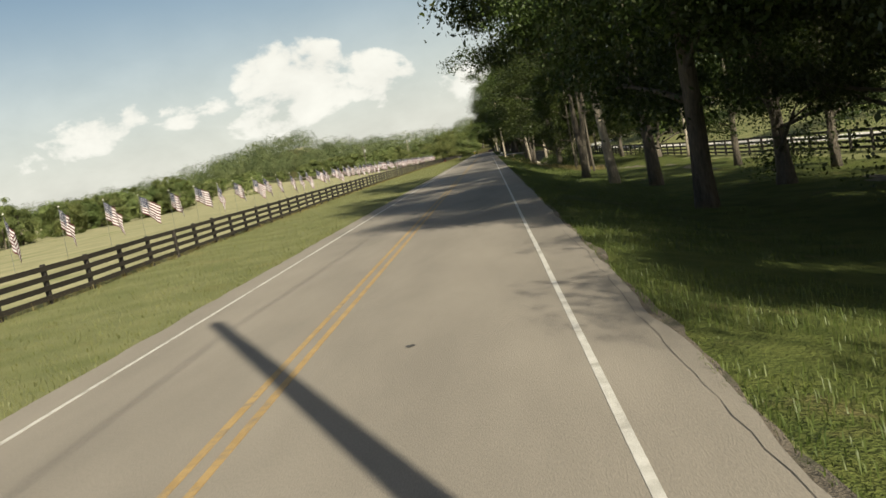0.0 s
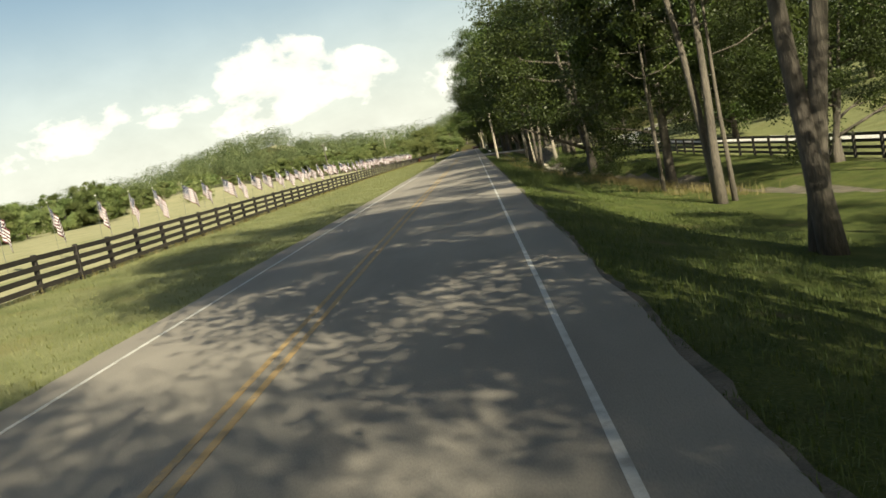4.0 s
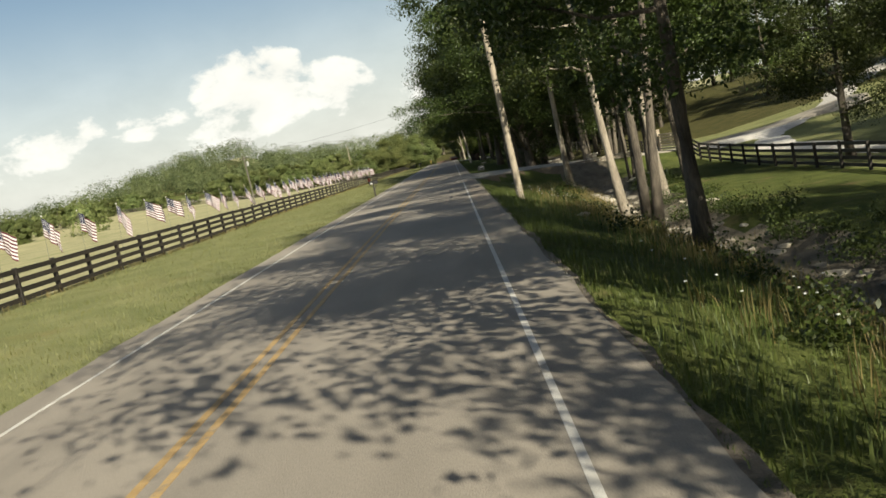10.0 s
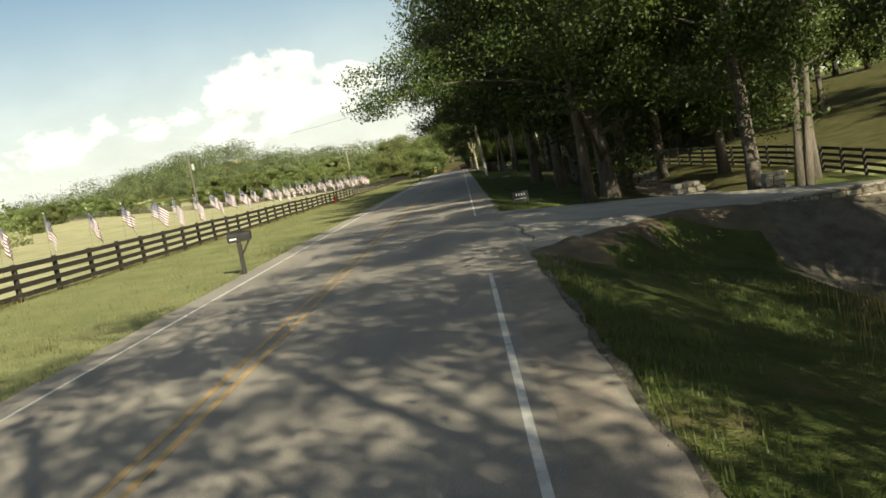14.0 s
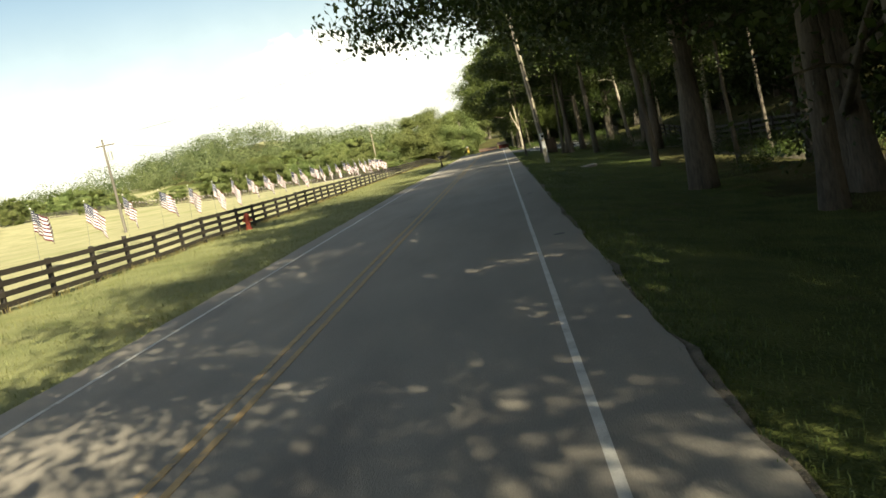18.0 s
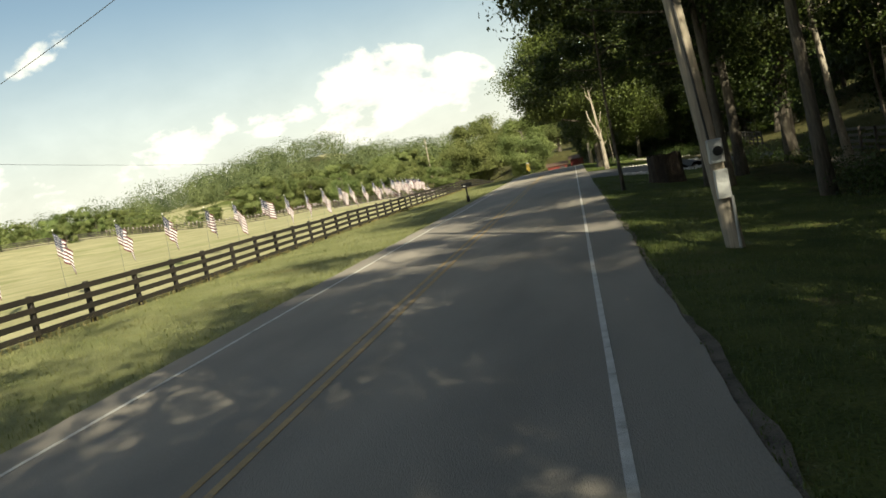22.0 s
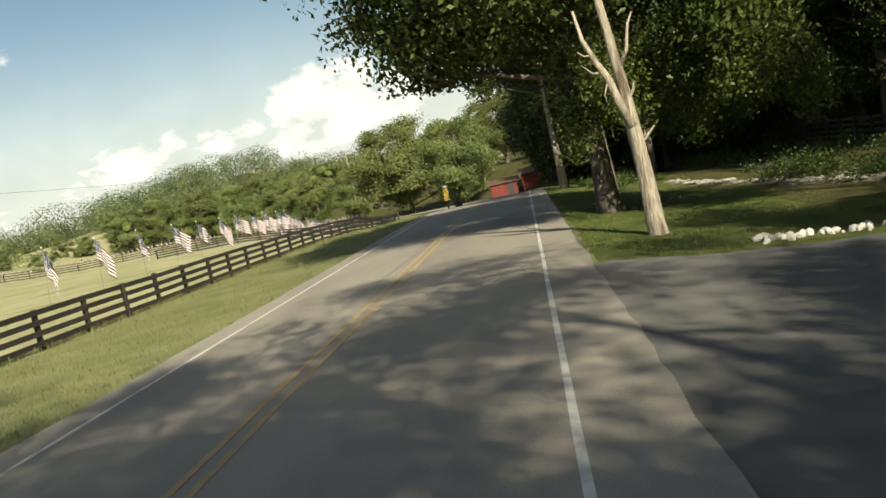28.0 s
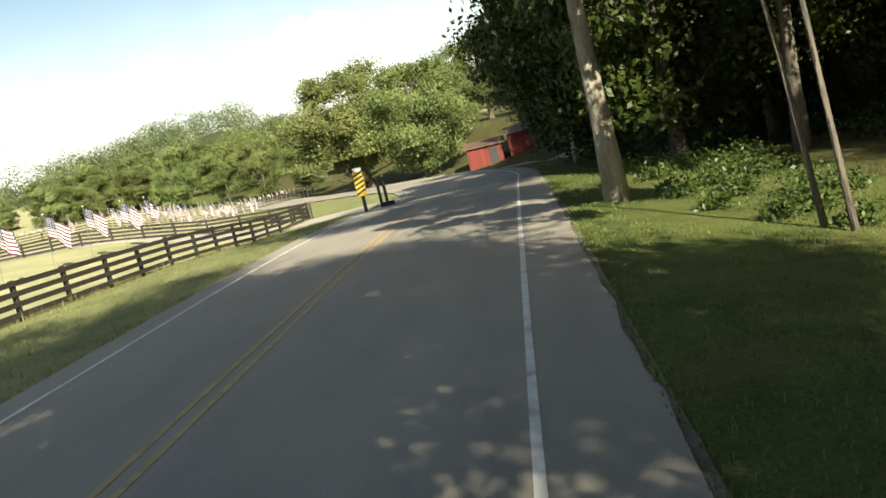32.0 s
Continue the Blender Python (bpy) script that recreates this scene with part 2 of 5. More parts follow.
BARK = surface("bark", (0.05, 0.042, 0.034), (0.15, 0.128, 0.10), 3.0, 26.0, 0.95, 1.0, stretch=(1, 1, 0.2), dist=0.05)
BARK_PALE = surface("pale_bark", (0.16, 0.135, 0.105), (0.36, 0.32, 0.26), 3.0, 22.0, 0.9, 0.8, stretch=(1, 1, 0.3), dist=0.04, patch=((0.07, 0.06, 0.045), 1.4, 0.5, 0.66))
LEAF = foliage("green_leaves", (0.018, 0.030, 0.007), (0.054, 0.074, 0.015), 0.13, 0.28)
LEAF_BRIGHT = foliage("bright_green_leaves", (0.026, 0.043, 0.009), (0.088, 0.108, 0.025), 0.15, 0.28)
# paler than LEAF: sunlight and soft haze put into the far crowns' colour
LEAF_FAR = foliage("lit_hazy_far_leaves", (0.046, 0.068, 0.024), (0.200, 0.228, 0.085), 0.25, 0.15, 0.2, 0.3)
# distance haze and lit and shaded clumps put into the hill's leaf colour
LEAF_HILL = foliage("hazy_hill_leaves", (0.026, 0.043, 0.022), (0.150, 0.178, 0.080), 0.2, 0.1, 0.075, 0.1)
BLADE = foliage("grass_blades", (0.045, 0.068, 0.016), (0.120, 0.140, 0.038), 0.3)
BLADE_MOWN = foliage("mown_blades", (0.100, 0.122, 0.038), (0.215, 0.225, 0.090), 0.3)
BLADE_DRY = foliage("dry_grass_blades", (0.17, 0.15, 0.055), (0.30, 0.24, 0.11), 0.4)
ROTTEN = surface("rotten_wood", (0.014, 0.010, 0.007), (0.055, 0.040, 0.028), 3.0, 24.0, 0.95, 1.0, stretch=(1, 1, 0.25), dist=0.05)
STONE = surface("pale_limestone", (0.24, 0.215, 0.17), (0.46, 0.42, 0.35), 2.5, 30.0, 0.9, 0.8, island=0.3, dist=0.04)
GRAVEL = surface("white_gravel", (0.36, 0.34, 0.31), (0.62, 0.60, 0.56), 6.0, 40.0, 0.9, 0.6, island=0.25)
BLACK_METAL = surface("black_metal", (0.008, 0.008, 0.009), (0.02, 0.02, 0.02), 6.0, 90.0, 0.6, 0.15, spec=0.25)
GREY_METAL = surface("galvanised_metal", (0.32, 0.33, 0.33), (0.50, 0.51, 0.51), 5.0, 80.0, 0.45, 0.15, metal=0.7)
WHITE_METAL = surface("white_enamel", (0.55, 0.56, 0.54), (0.72, 0.72, 0.70), 5.0, 80.0, 0.5, 0.1)
RED_PAINT = surface("faded_red_paint", (0.22, 0.035, 0.022), (0.34, 0.065, 0.04), 3.0, 40.0, 0.7, 0.25)
BARN_RED = surface("barn_red_boards", (0.10, 0.016, 0.012), (0.165, 0.028, 0.020), 1.0, 24.0, 0.85, 0.4, stretch=(4, 4, 0.3), island=0.15)
ROOF_RUST = surface("rusty_roof", (0.05, 0.03, 0.022), (0.12, 0.07, 0.045), 1.5, 24.0, 0.8, 0.3)
GATE_WOOD = surface("pale_gate_wood", (0.30, 0.25, 0.19), (0.48, 0.42, 0.33), 3.0, 30.0, 0.9, 0.4, island=0.2)
YELLOW_SIGN = surface("yellow_sign_sheet", (0.55, 0.36, 0.03), (0.66, 0.45, 0.05), 6.0, 60.0, 0.5, 0.05)
SIGN_BLACK = surface("black_sign_sheet", (0.010, 0.012, 0.012), (0.025, 0.028, 0.027), 5.0, 60.0, 0.6, 0.1)
SIGN_WHITE = surface("white_lettering", (0.55, 0.55, 0.53), (0.68, 0.68, 0.66), 6.0, 60.0, 0.6, 0.05)
FLAG = flag_cloth()
FINIAL_PAINT = surface("pale_finial", (0.55, 0.54, 0.50), (0.70, 0.69, 0.64), 8.0, 60.0, 0.5, 0.05)
FLAG_POLE = surface("grey_green_pole", (0.085, 0.090, 0.070), (0.16, 0.165, 0.13), 8.0, 60.0, 0.6, 0.1)
CABLE = surface("black_cable", (0.012, 0.012, 0.012), (0.03, 0.03, 0.03), 4.0, 40.0, 0.6, 0.1)
SKIN = surface("concrete_pipe", (0.012, 0.011, 0.010), (0.03, 0.028, 0.026), 3.0, 40.0, 0.8, 0.3)


# ---------------------------------------------------------------- building helpers
def mesh_of(name, verts, faces, material=None, smooth=False):
    me = bpy.data.meshes.new(name)
    me.from_pydata([tuple(v) for v in verts], [], [tuple(f) for f in faces])
    if material:
        me.materials.append(material)
    if smooth:
        me.polygons.foreach_set("use_smooth", [True] * len(me.polygons))
    me.update()
    return me


def part(name, bm, material, parent=None, label="", smooth=False):
    """Links a bmesh as one mesh object under a thing or a part."""
    me = bpy.data.meshes.new(name)
    bm.to_mesh(me)
    bm.free()
    me.materials.append(material)
    if smooth:
        me.polygons.foreach_set("use_smooth", [True] * len(me.polygons))
    ob = new(name, me)
    ob.parent = parent
    return tagged(ob, label)


def piece(name, me, parent, m=None):
    ob = new(name, me)
    ob.parent = parent
    if m is not None:
        ob.matrix_basis = m
    return ob


def thing(name, label, category, group="", kind="", m=None):
    ob = new(name)
    ob.empty_display_size = 0.2
    if m is not None:
        ob.matrix_basis = m
    return tagged(ob, label, category, group, kind)


def box(bm, x0, y0, z0, x1, y1, z1, bevel=0.0, m=None):
    made = bmesh.ops.create_cube(bm, size=1.0)["verts"]
    bmesh.ops.scale(bm, vec=(x1 - x0, y1 - y0, z1 - z0), verts=made)
    bmesh.ops.translate(bm, vec=((x0 + x1) / 2, (y0 + y1) / 2, (z0 + z1) / 2), verts=made)
    if bevel:
        edges = list({e for v in made for e in v.link_edges})
        made = list({v for f in bmesh.ops.bevel(bm, geom=edges, offset=bevel, segments=1, affect="EDGES")["faces"] for v in f.verts} | {v for v in made if v.is_valid})
    if m is not None:
        bmesh.ops.transform(bm, matrix=m, verts=made)
    return bm


def tube(bm, points, radii, sides=10, wobble=0.0, rng=None):
    """A tapered, bent tube through the points."""
    rings = []
    pts = [Vector(p) for p in points]
    for i, p in enumerate(pts):
        d = (pts[min(i + 1, len(pts) - 1)] - pts[max(i - 1, 0)]).normalized()
        q = d.to_track_quat("Z", "Y")
        ring = []
        for k in range(sides):
            a = 2 * math.pi * k / sides
            r = radii[i] * (1 + (rng.uniform(-wobble, wobble) if rng else 0))
            ring.append(bm.verts.new(p + q @ Vector((math.cos(a) * r, math.sin(a) * r, 0))))
        rings.append(ring)
    for a, b in zip(rings, rings[1:]):
        for k in range(sides):
            bm.faces.new((a[k], a[(k + 1) % sides], b[(k + 1) % sides], b[k]))
    bm.faces.new(rings[0][::-1])
    bm.faces.new(rings[-1])
    return bm


def lerp_table(table, v):
    """Straight lines between rows of (position, value)."""
    if v <= table[0][0]:
        return table[0][1]
    for (a, p), (b, q) in zip(table, table[1:]):
        if v <= b:
            return p + (q - p) * (v - a) / (b - a)
    return table[-1][1]


def smooth01(v):
    v = min(max(v, 0.0), 1.0)
    return v * v * (3 - 2 * v)


# ---------------------------------------------------------------- ground
ROAD_LEFT, ROAD_RIGHT = -2.95, 3.52
LINE_LEFT, LINE_RIGHT = -2.39, 2.79
FENCE_X = -8.55
FENCE_Z = ((0, -0.12), (25, 0.05), (60, 0.2), (90, 0.28), (145, 0.27), (210, 0.10), (270, -0.06), (300, -0.15), (340, -0.35))
BEND_Y, BEND_R = 322.0, 70.0          # the road turns to the left past here
DRIVE1, DRIVE2 = (153.0, 163.5), (259.5, 271.0)


def bend(y):
    """How far the road's axis has moved to the left at y."""
    d = max(y - BEND_Y, 0.0)
    return -d * d / (2 * BEND_R) if d < 40 else -(1600 / (2 * BEND_R)) - (d - 40) * 40 / BEND_R


def drop(y):
    """How deep the ground lies below the road on its right side."""
    return lerp_table(((-50, 0.75), (20, 0.8), (60, 1.0), (150, 1.0), (200, 0.5), (250, 0.36), (340, 0.42)), y)


def creek_x(y):
    return lerp_table(((60, 14.0), (85, 11.0), (105, 8.6), (125, 9.0), (145, 9.9), (158, 11.3), (167, 11.3), (190, 13.5), (230, 13.0), (300, 13.0), (340, 14.0)), y) + 0.4 * math.sin(y * 0.23)


def drive_mask(x, y):
    """1 on the banks that carry the two side roads."""
    best = 0.0
    for y0, y1 in ((max(DRIVE1[0], drive_near(x) - 0.9), DRIVE1[1]), DRIVE2):
        mid, half = (y0 + y1) / 2, (y1 - y0) / 2
        best = max(best, smooth01((half + 2.0 - abs(y - mid)) / 2.0))
    return best * smooth01((x - 3.0) / 1.0) * smooth01((30 - x) / 6.0)


def drive_near(x):
    """The near edge of the concrete drive."""
    return DRIVE1[0] + max(1.6 * smooth01((x - 6) / 8), 5.2 * smooth01((x - 3.4) / 5.0)) - 1.9 * math.exp(-(x - 3.3) / 1.6)


def dip(y):
    """The road falls away past the last trees."""
    d = max(y - 299.0, 0.0)
    return -0.0013 * d * d if d < 25 else -0.8125 - 0.026 * min(d - 25, 55)


def ground(x, y):
    far_x = x
    x = x - bend(min(y, 420.0))
    fz = lerp_table(FENCE_Z, y)
    if x < ROAD_LEFT:
        if x > FENCE_X:
            z = -0.04 + (fz + 0.04) * (ROAD_LEFT - x) / (ROAD_LEFT - FENCE_X)
        else:
            z = fz + (0.0 - fz) * smooth01((FENCE_X - x) / 25)
            z += 5.0 * smooth01((-x - 35) / 60) * smooth01((y - 230) / 160)
            z -= 0.5 * smooth01((-x - 20) / 40) * smooth01((200 - y) / 150)
    elif x <= ROAD_RIGHT:
        z = -0.06
    else:
        k = drop(y)
        z = k * lerp_table(((3.52, -0.05), (4.2, -0.22), (5.2, -0.55), (7.0, -1.15), (9.5, -1.5), (16.5, -1.75), (24, -1.5), (45, 1.6), (80, 7.0), (140, 16.0), (400, 42.0)), x)
        wet = lerp_table(((60, 0.0), (85, 0.7), (110, 1.0), (150, 1.1), (165, 1.0), (200, 0.45), (340, 0.4)), y)
        z -= wet * 0.75 * math.exp(-((x - creek_x(y)) / 1.5) ** 2)
        if y > 100:
            z += smooth01((y - 170) / 60) * smooth01((x - 16) / 20) * 3.0
        d = drive_mask(x, y)
        if d > 0:
            z = z * (1 - d) + d * lerp_table(((3.5, -0.03), (8, -0.40), (13, -0.85), (18, -1.25), (24, -1.0), (40, 1.5)), x)
    rear = math.exp(-((y - 900) / 190) ** 2)
    hump = math.exp(-((far_x + 190) / (85 if far_x < -190 else 34)) ** 2)
    z += rear * (21 * hump + 13 * smooth01((far_x + 330) / 190) * smooth01((260 - far_x) / 200))
    z += dip(y) * smooth01((x + 24) / 14) * smooth01((520 - y) / 120)
    if x < ROAD_LEFT - 0.5 or x > ROAD_RIGHT + 0.8:
        z += 0.05 * noise.noise((x * 0.35, y * 0.35, 3.1)) + 0.02 * noise.noise((x * 1.3, y * 1.3, 0.4))
    return z

FIELD = surface("dry_pasture", (0.225, 0.217, 0.112), (0.360, 0.335, 0.200), 0.25, 9.0, 0.95, 0.8, spec=0.1, dist=0.06, patch=((0.185, 0.200, 0.085), 0.12, 0.5, 0.75))
# right verge: coarse grass, with the trees' deep shade put into its colour
SHADE_LAWN = surface("shade_toned_verge_grass", (0.050, 0.070, 0.018), (0.115, 0.130, 0.038), 1.2, 22.0, 0.95, 1.0, spec=0.12, dist=0.08, patch=((0.15, 0.115, 0.06), 0.8, 0.56, 0.8))
# same green taken darker still, carrying shade under the woods
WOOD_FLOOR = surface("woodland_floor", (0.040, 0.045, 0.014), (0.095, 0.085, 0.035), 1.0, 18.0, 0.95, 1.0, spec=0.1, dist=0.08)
CREEK_BED = surface("creek_gravel", (0.075, 0.064, 0.044), (0.21, 0.18, 0.13), 2.0, 30.0, 0.85, 1.0, dist=0.08)


def spread(parts):
    out = []
    for a, b, step in parts:
        n = max(1, round((b - a) / step))
        out += [a + (b - a) * i / n for i in range(n)]
    return out + [parts[-1][1]]


def make_ground():
    xs = spread(((-3000, -600, 200), (-600, -120, 30), (-120, -40, 8), (-40, -14, 2), (-14, -3, 0.7), (-3, 3.6, 1.1), (3.6, 18, 0.45), (18, 30, 1.5), (30, 60, 5), (60, 200, 14), (200, 600, 50), (600, 3000, 200)))
    ys = spread(((-900, -60, 60), (-60, -10, 6), (-10, 345, 1.25), (345, 420, 5), (420, 1300, 24), (1300, 4200, 200)))
    verts = [(x, y, ground(x, y)) for y in ys for x in xs]
    nx = len(xs)
    faces, kinds = [], []
    for j in range(len(ys) - 1):
        for i in range(nx - 1):
            a = j * nx + i
            faces.append((a, a + 1, a + nx + 1, a + nx))
            x, y = (xs[i] + xs[i + 1]) / 2, (ys[j] + ys[j + 1]) / 2
            x -= bend(y)
            w = 1.2 * noise.noise((x * 0.5, y * 0.3, 7.7))
            kind = 0
            if x < FENCE_X - 0.4:
                kind = 1
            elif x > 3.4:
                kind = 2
                wet = lerp_table(((60, 0.0), (85, 0.5), (110, 1.0), (170, 1.0), (200, 0.5), (340, 0.4)), y)
                if abs(x - creek_x(y)) < 1.6 * wet + w * 0.7 and x > 5:
                    kind = 4
                elif x < 14 and DRIVE1[0] - 3 < y < DRIVE1[1] and drive_near(x) - 1.3 + w * 0.5 < y:
                    kind = 5
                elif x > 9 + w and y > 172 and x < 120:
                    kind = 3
                elif x > 17 + w:
                    kind = 0 if x < 60 else 1
            kinds.append(kind)
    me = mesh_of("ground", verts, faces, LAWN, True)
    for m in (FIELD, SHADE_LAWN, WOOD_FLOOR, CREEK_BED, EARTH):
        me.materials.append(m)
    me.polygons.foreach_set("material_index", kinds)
    tagged(new("ground", me), "mown verges, dry pasture and creek banks with distant hills", "ground", kind="structure")


make_ground()


def strip(name, x0, x1, y0, y1, z, material, step=2.0, parent=None, wander=0.0, follow=True, seed=0.0):
    """A thin slab that lies on the road and follows its bend."""
    ys = spread(((y0, y1, step),))
    verts, faces = [], []
    for y in ys:
        b = bend(y) if follow else 0.0
        wl = wander * noise.noise((y * 0.7, 1.7 + seed, x0)) + 0.5 * wander * noise.noise((y * 2.9, 1.7, x0))
        wr = wander * noise.noise((y * 0.7, 9.2 + seed, x1)) + 0.5 * wander * noise.noise((y * 2.9, 9.2, x1))
        zz = z + dip(y)
        verts += [(x0 + b + wl, y, zz - 0.05), (x0 + b + wl, y, zz), (x1 + b + wr, y, zz), (x1 + b + wr, y, zz - 0.05)]
    for i in range(len(ys) - 1):
        for k in range(3):
            a = 4 * i + k
            faces.append((a, a + 1, a + 5, a + 4))
    ob = new(name, mesh_of(name, verts, faces, material))
    ob.parent = parent
    return ob


road = tagged(strip("road", ROAD_LEFT, ROAD_RIGHT, -80, 420, 0.0, ASPHALT, 0.5, None, 0.06), "sun-bleached grey asphalt two-lane country road with worn edges", "road", kind="structure")
for x in (-0.10, 0.10):
    tagged(strip("yellow_line", x - 0.038, x + 0.038, -80, 420, 0.004, YELLOW_PAINT, 2.0, road, 0.006), "worn yellow centre line")
tagged(strip("white_line", LINE_LEFT - 0.03, LINE_LEFT + 0.03, -80, 420, 0.004, WHITE_PAINT, 2.0, road, 0.008), "thin white edge line")
for y0, y1 in ((-80, 149.5), (163.5, 420)):
    tagged(strip("white_line", LINE_RIGHT - 0.031, LINE_RIGHT + 0.031, y0, y1, 0.004, WHITE_PAINT, 2.0, road, 0.008), "white edge line")

for y0, y1 in ((-80, 149.0), (166.0, 256.5), (274.0, 330)):
    tagged(strip("broken_edge", ROAD_RIGHT - 0.10, ROAD_RIGHT + 0.07, y0, y1, -0.012, ROAD_EDGE, 0.3, road, 0.09, True, 7.0), "crumbled brown asphalt edge with grit")


def make_drive(name, label, y0, y1, material, reach, seed, pinch):
    """A side road that opens out towards the main road. pinch: how far its near edge draws back."""
    verts, faces = [], []
    xs = spread(((ROAD_RIGHT - 0.12, 8, 0.4), (8, reach, 0.8)))
    for x in xs:
        flare = 1.9 * math.exp(-(x - 3.3) / 1.6)
        narrow = 1.6 * smooth01((x - 6) / 8)
        near = y0 + max(narrow, pinch * smooth01((x - 3.4) / 5.0)) - flare
        far = y1 - narrow + flare
        for k in range(11):
            f = k / 10
            y = near * (1 - f) + far * f
            y += (0.30 * noise.noise((x * 0.8, f * 2 + seed, 0.0)) + 0.12 * noise.noise((x * 3.1, f * 2 + seed, 2.0))) * (1 if k in (0, 10) else 0)
            z = lerp_table(((3.4, -0.006), (3.7, -0.012), (8, -0.33), (13, -0.77), (18, -1.17), (24, -0.92), (40, 1.6)), x)
            verts.append((x, y, z if 0 < k < 10 else min(z - 0.03, ground(x, y) - 0.03)))
    for i in range(len(xs) - 1):
        for k in range(10):
            a = 11 * i + k
            faces.append((a, a + 11, a + 12, a + 1))
    ob = new(name, mesh_of(name, verts, faces, material, True))
    return tagged(ob, label, "driveway", kind="structure")


make_drive("driveway", "pale cracked concrete driveway over a small stone bridge", *DRIVE1, DRIVE_PALE, 30, 0.0, 5.2)
make_drive("driveway", "dark patched asphalt side road joining the main road", *DRIVE2, DRIVE_DARK, 26, 5.0, 0.0)
tagged(strip("shoulder", 2.93, ROAD_RIGHT - 0.03, 121, 152.4, 0.003, SHOULDER, 0.4, road, 0.10, True, 3.0), "worn tan shoulder beside the edge line")


# ---------------------------------------------------------------- fences
def board_fence(name, label, posts, height=0.92, rails=4, post_w=0.11, gate=None):
    """Posts at the given feet, with boards nailed from post to post over two bays each."""
    fence = thing(name, label, "fence")
    rng = random.Random(len(posts))
    bm = bmesh.new()
    box(bm, -post_w / 2, -post_w / 2, -0.35, post_w / 2, post_w / 2, height + 0.02, 0.012)
    post_me = bpy.data.meshes.new("post")
    bm.to_mesh(post_me)
    bm.free()
    post_me.materials.append(FENCE_PAINT)
    bm = bmesh.new()
    box(bm, -0.5, -0.0175, -0.062, 0.5, 0.0175, 0.062, 0.0)
    board_me = bpy.data.meshes.new("board")
    bm.to_mesh(board_me)
    bm.free()
    board_me.materials.append(FENCE_PAINT)
    for i, (x, y, z) in enumerate(posts):
        ahead = Vector(posts[min(i + 1, len(posts) - 1)]) - Vector(posts[max(i - 1, 0)])
        turn = math.degrees(math.atan2(ahead.y, ahead.x))
        piece("post", post_me, fence, pose(x, y, z, rng.uniform(-1, 1), rng.uniform(-1, 1), turn) @ Matrix.Diagonal((1, 1, rng.uniform(0.98, 1.03), 1)))
    for i in range(0, len(posts) - 1, 2):
        j = min(i + 2, len(posts) - 1)
        for r in range(rails):
            h = 0.16 + (height - 0.22) * r / (rails - 1)
            a, b = Vector(posts[i]) + Vector((0, 0, h)), Vector(posts[j]) + Vector((0, 0, h + rng.uniform(-0.012, 0.012)))
            d = b - a
            side = Vector((-d.y, d.x, 0)).normalized() * (post_w / 2 + 0.0)
            turn = Matrix.Rotation(math.atan2(d.y, d.x), 4, "Z") @ Matrix.Rotation(-math.asin(d.z / d.length), 4, "Y")
            piece("board", board_me, fence, Matrix.Translation((a + b) / 2 - side) @ turn @ Matrix.Diagonal((d.length - 0.004, 1, 1, 1)))
    return fence


left_posts = []
y = 1.3
while y < 334:
    left_posts.append((FENCE_X + 0.03 * math.sin(y * 0.9) + bend(y) * 0.0, y, ground(FENCE_X + bend(y) * 0.0, y)))
    y += 2.17
# the fence swings away from the road into the field at its end
for k in range(1, 14):
    a = min(k * 0.32, 1.45)
    px, py, _ = left_posts[-1]
    px, py = px - 2.17 * math.sin(a), py + 2.17 * math.cos(a)
    left_posts.append((px, py, ground(px, py)))
board_fence("board_fence", "long black four-board horse fence along the mown verge", left_posts)

right_line = ((19.5, 20), (18.8, 43), (17.4, 70), (16.4, 99), (16.2, 120), (16.4, 140), (16.9, 152), (17.3, 157.2))
right_posts = []
for i in range(61):
    y = 20 + 137.2 * i / 60
    x = lerp_table([(b, a) for a, b in right_line], y)
    right_posts.append((x, y, ground(x, y)))
board_fence("board_fence", "black four-board fence beyond the creek bank", right_posts, 1.0)
right_line2 = ((16.7, 162.2), (17.6, 178), (16.4, 193), (15.6, 212), (13.6, 224), (14.2, 240), (14.6, 252))
right_posts = []
for i in range(41):
    y = 162.2 + 89.8 * i / 40
    x = lerp_table([(b, a) for a, b in right_line2], y)
    right_posts.append((x, y, ground(x, y)))
board_fence("board_fence", "black four-board fence under the shade trees", right_posts, 1.0)
right_posts = []
for i in range(16):
    y = 274 + 2.2 * i
    x = 15.5 + 0.14 * i
    right_posts.append((x, y, ground(x, y)))
board_fence("board_fence", "dark board fence at the edge of the woods", right_posts, 1.0)


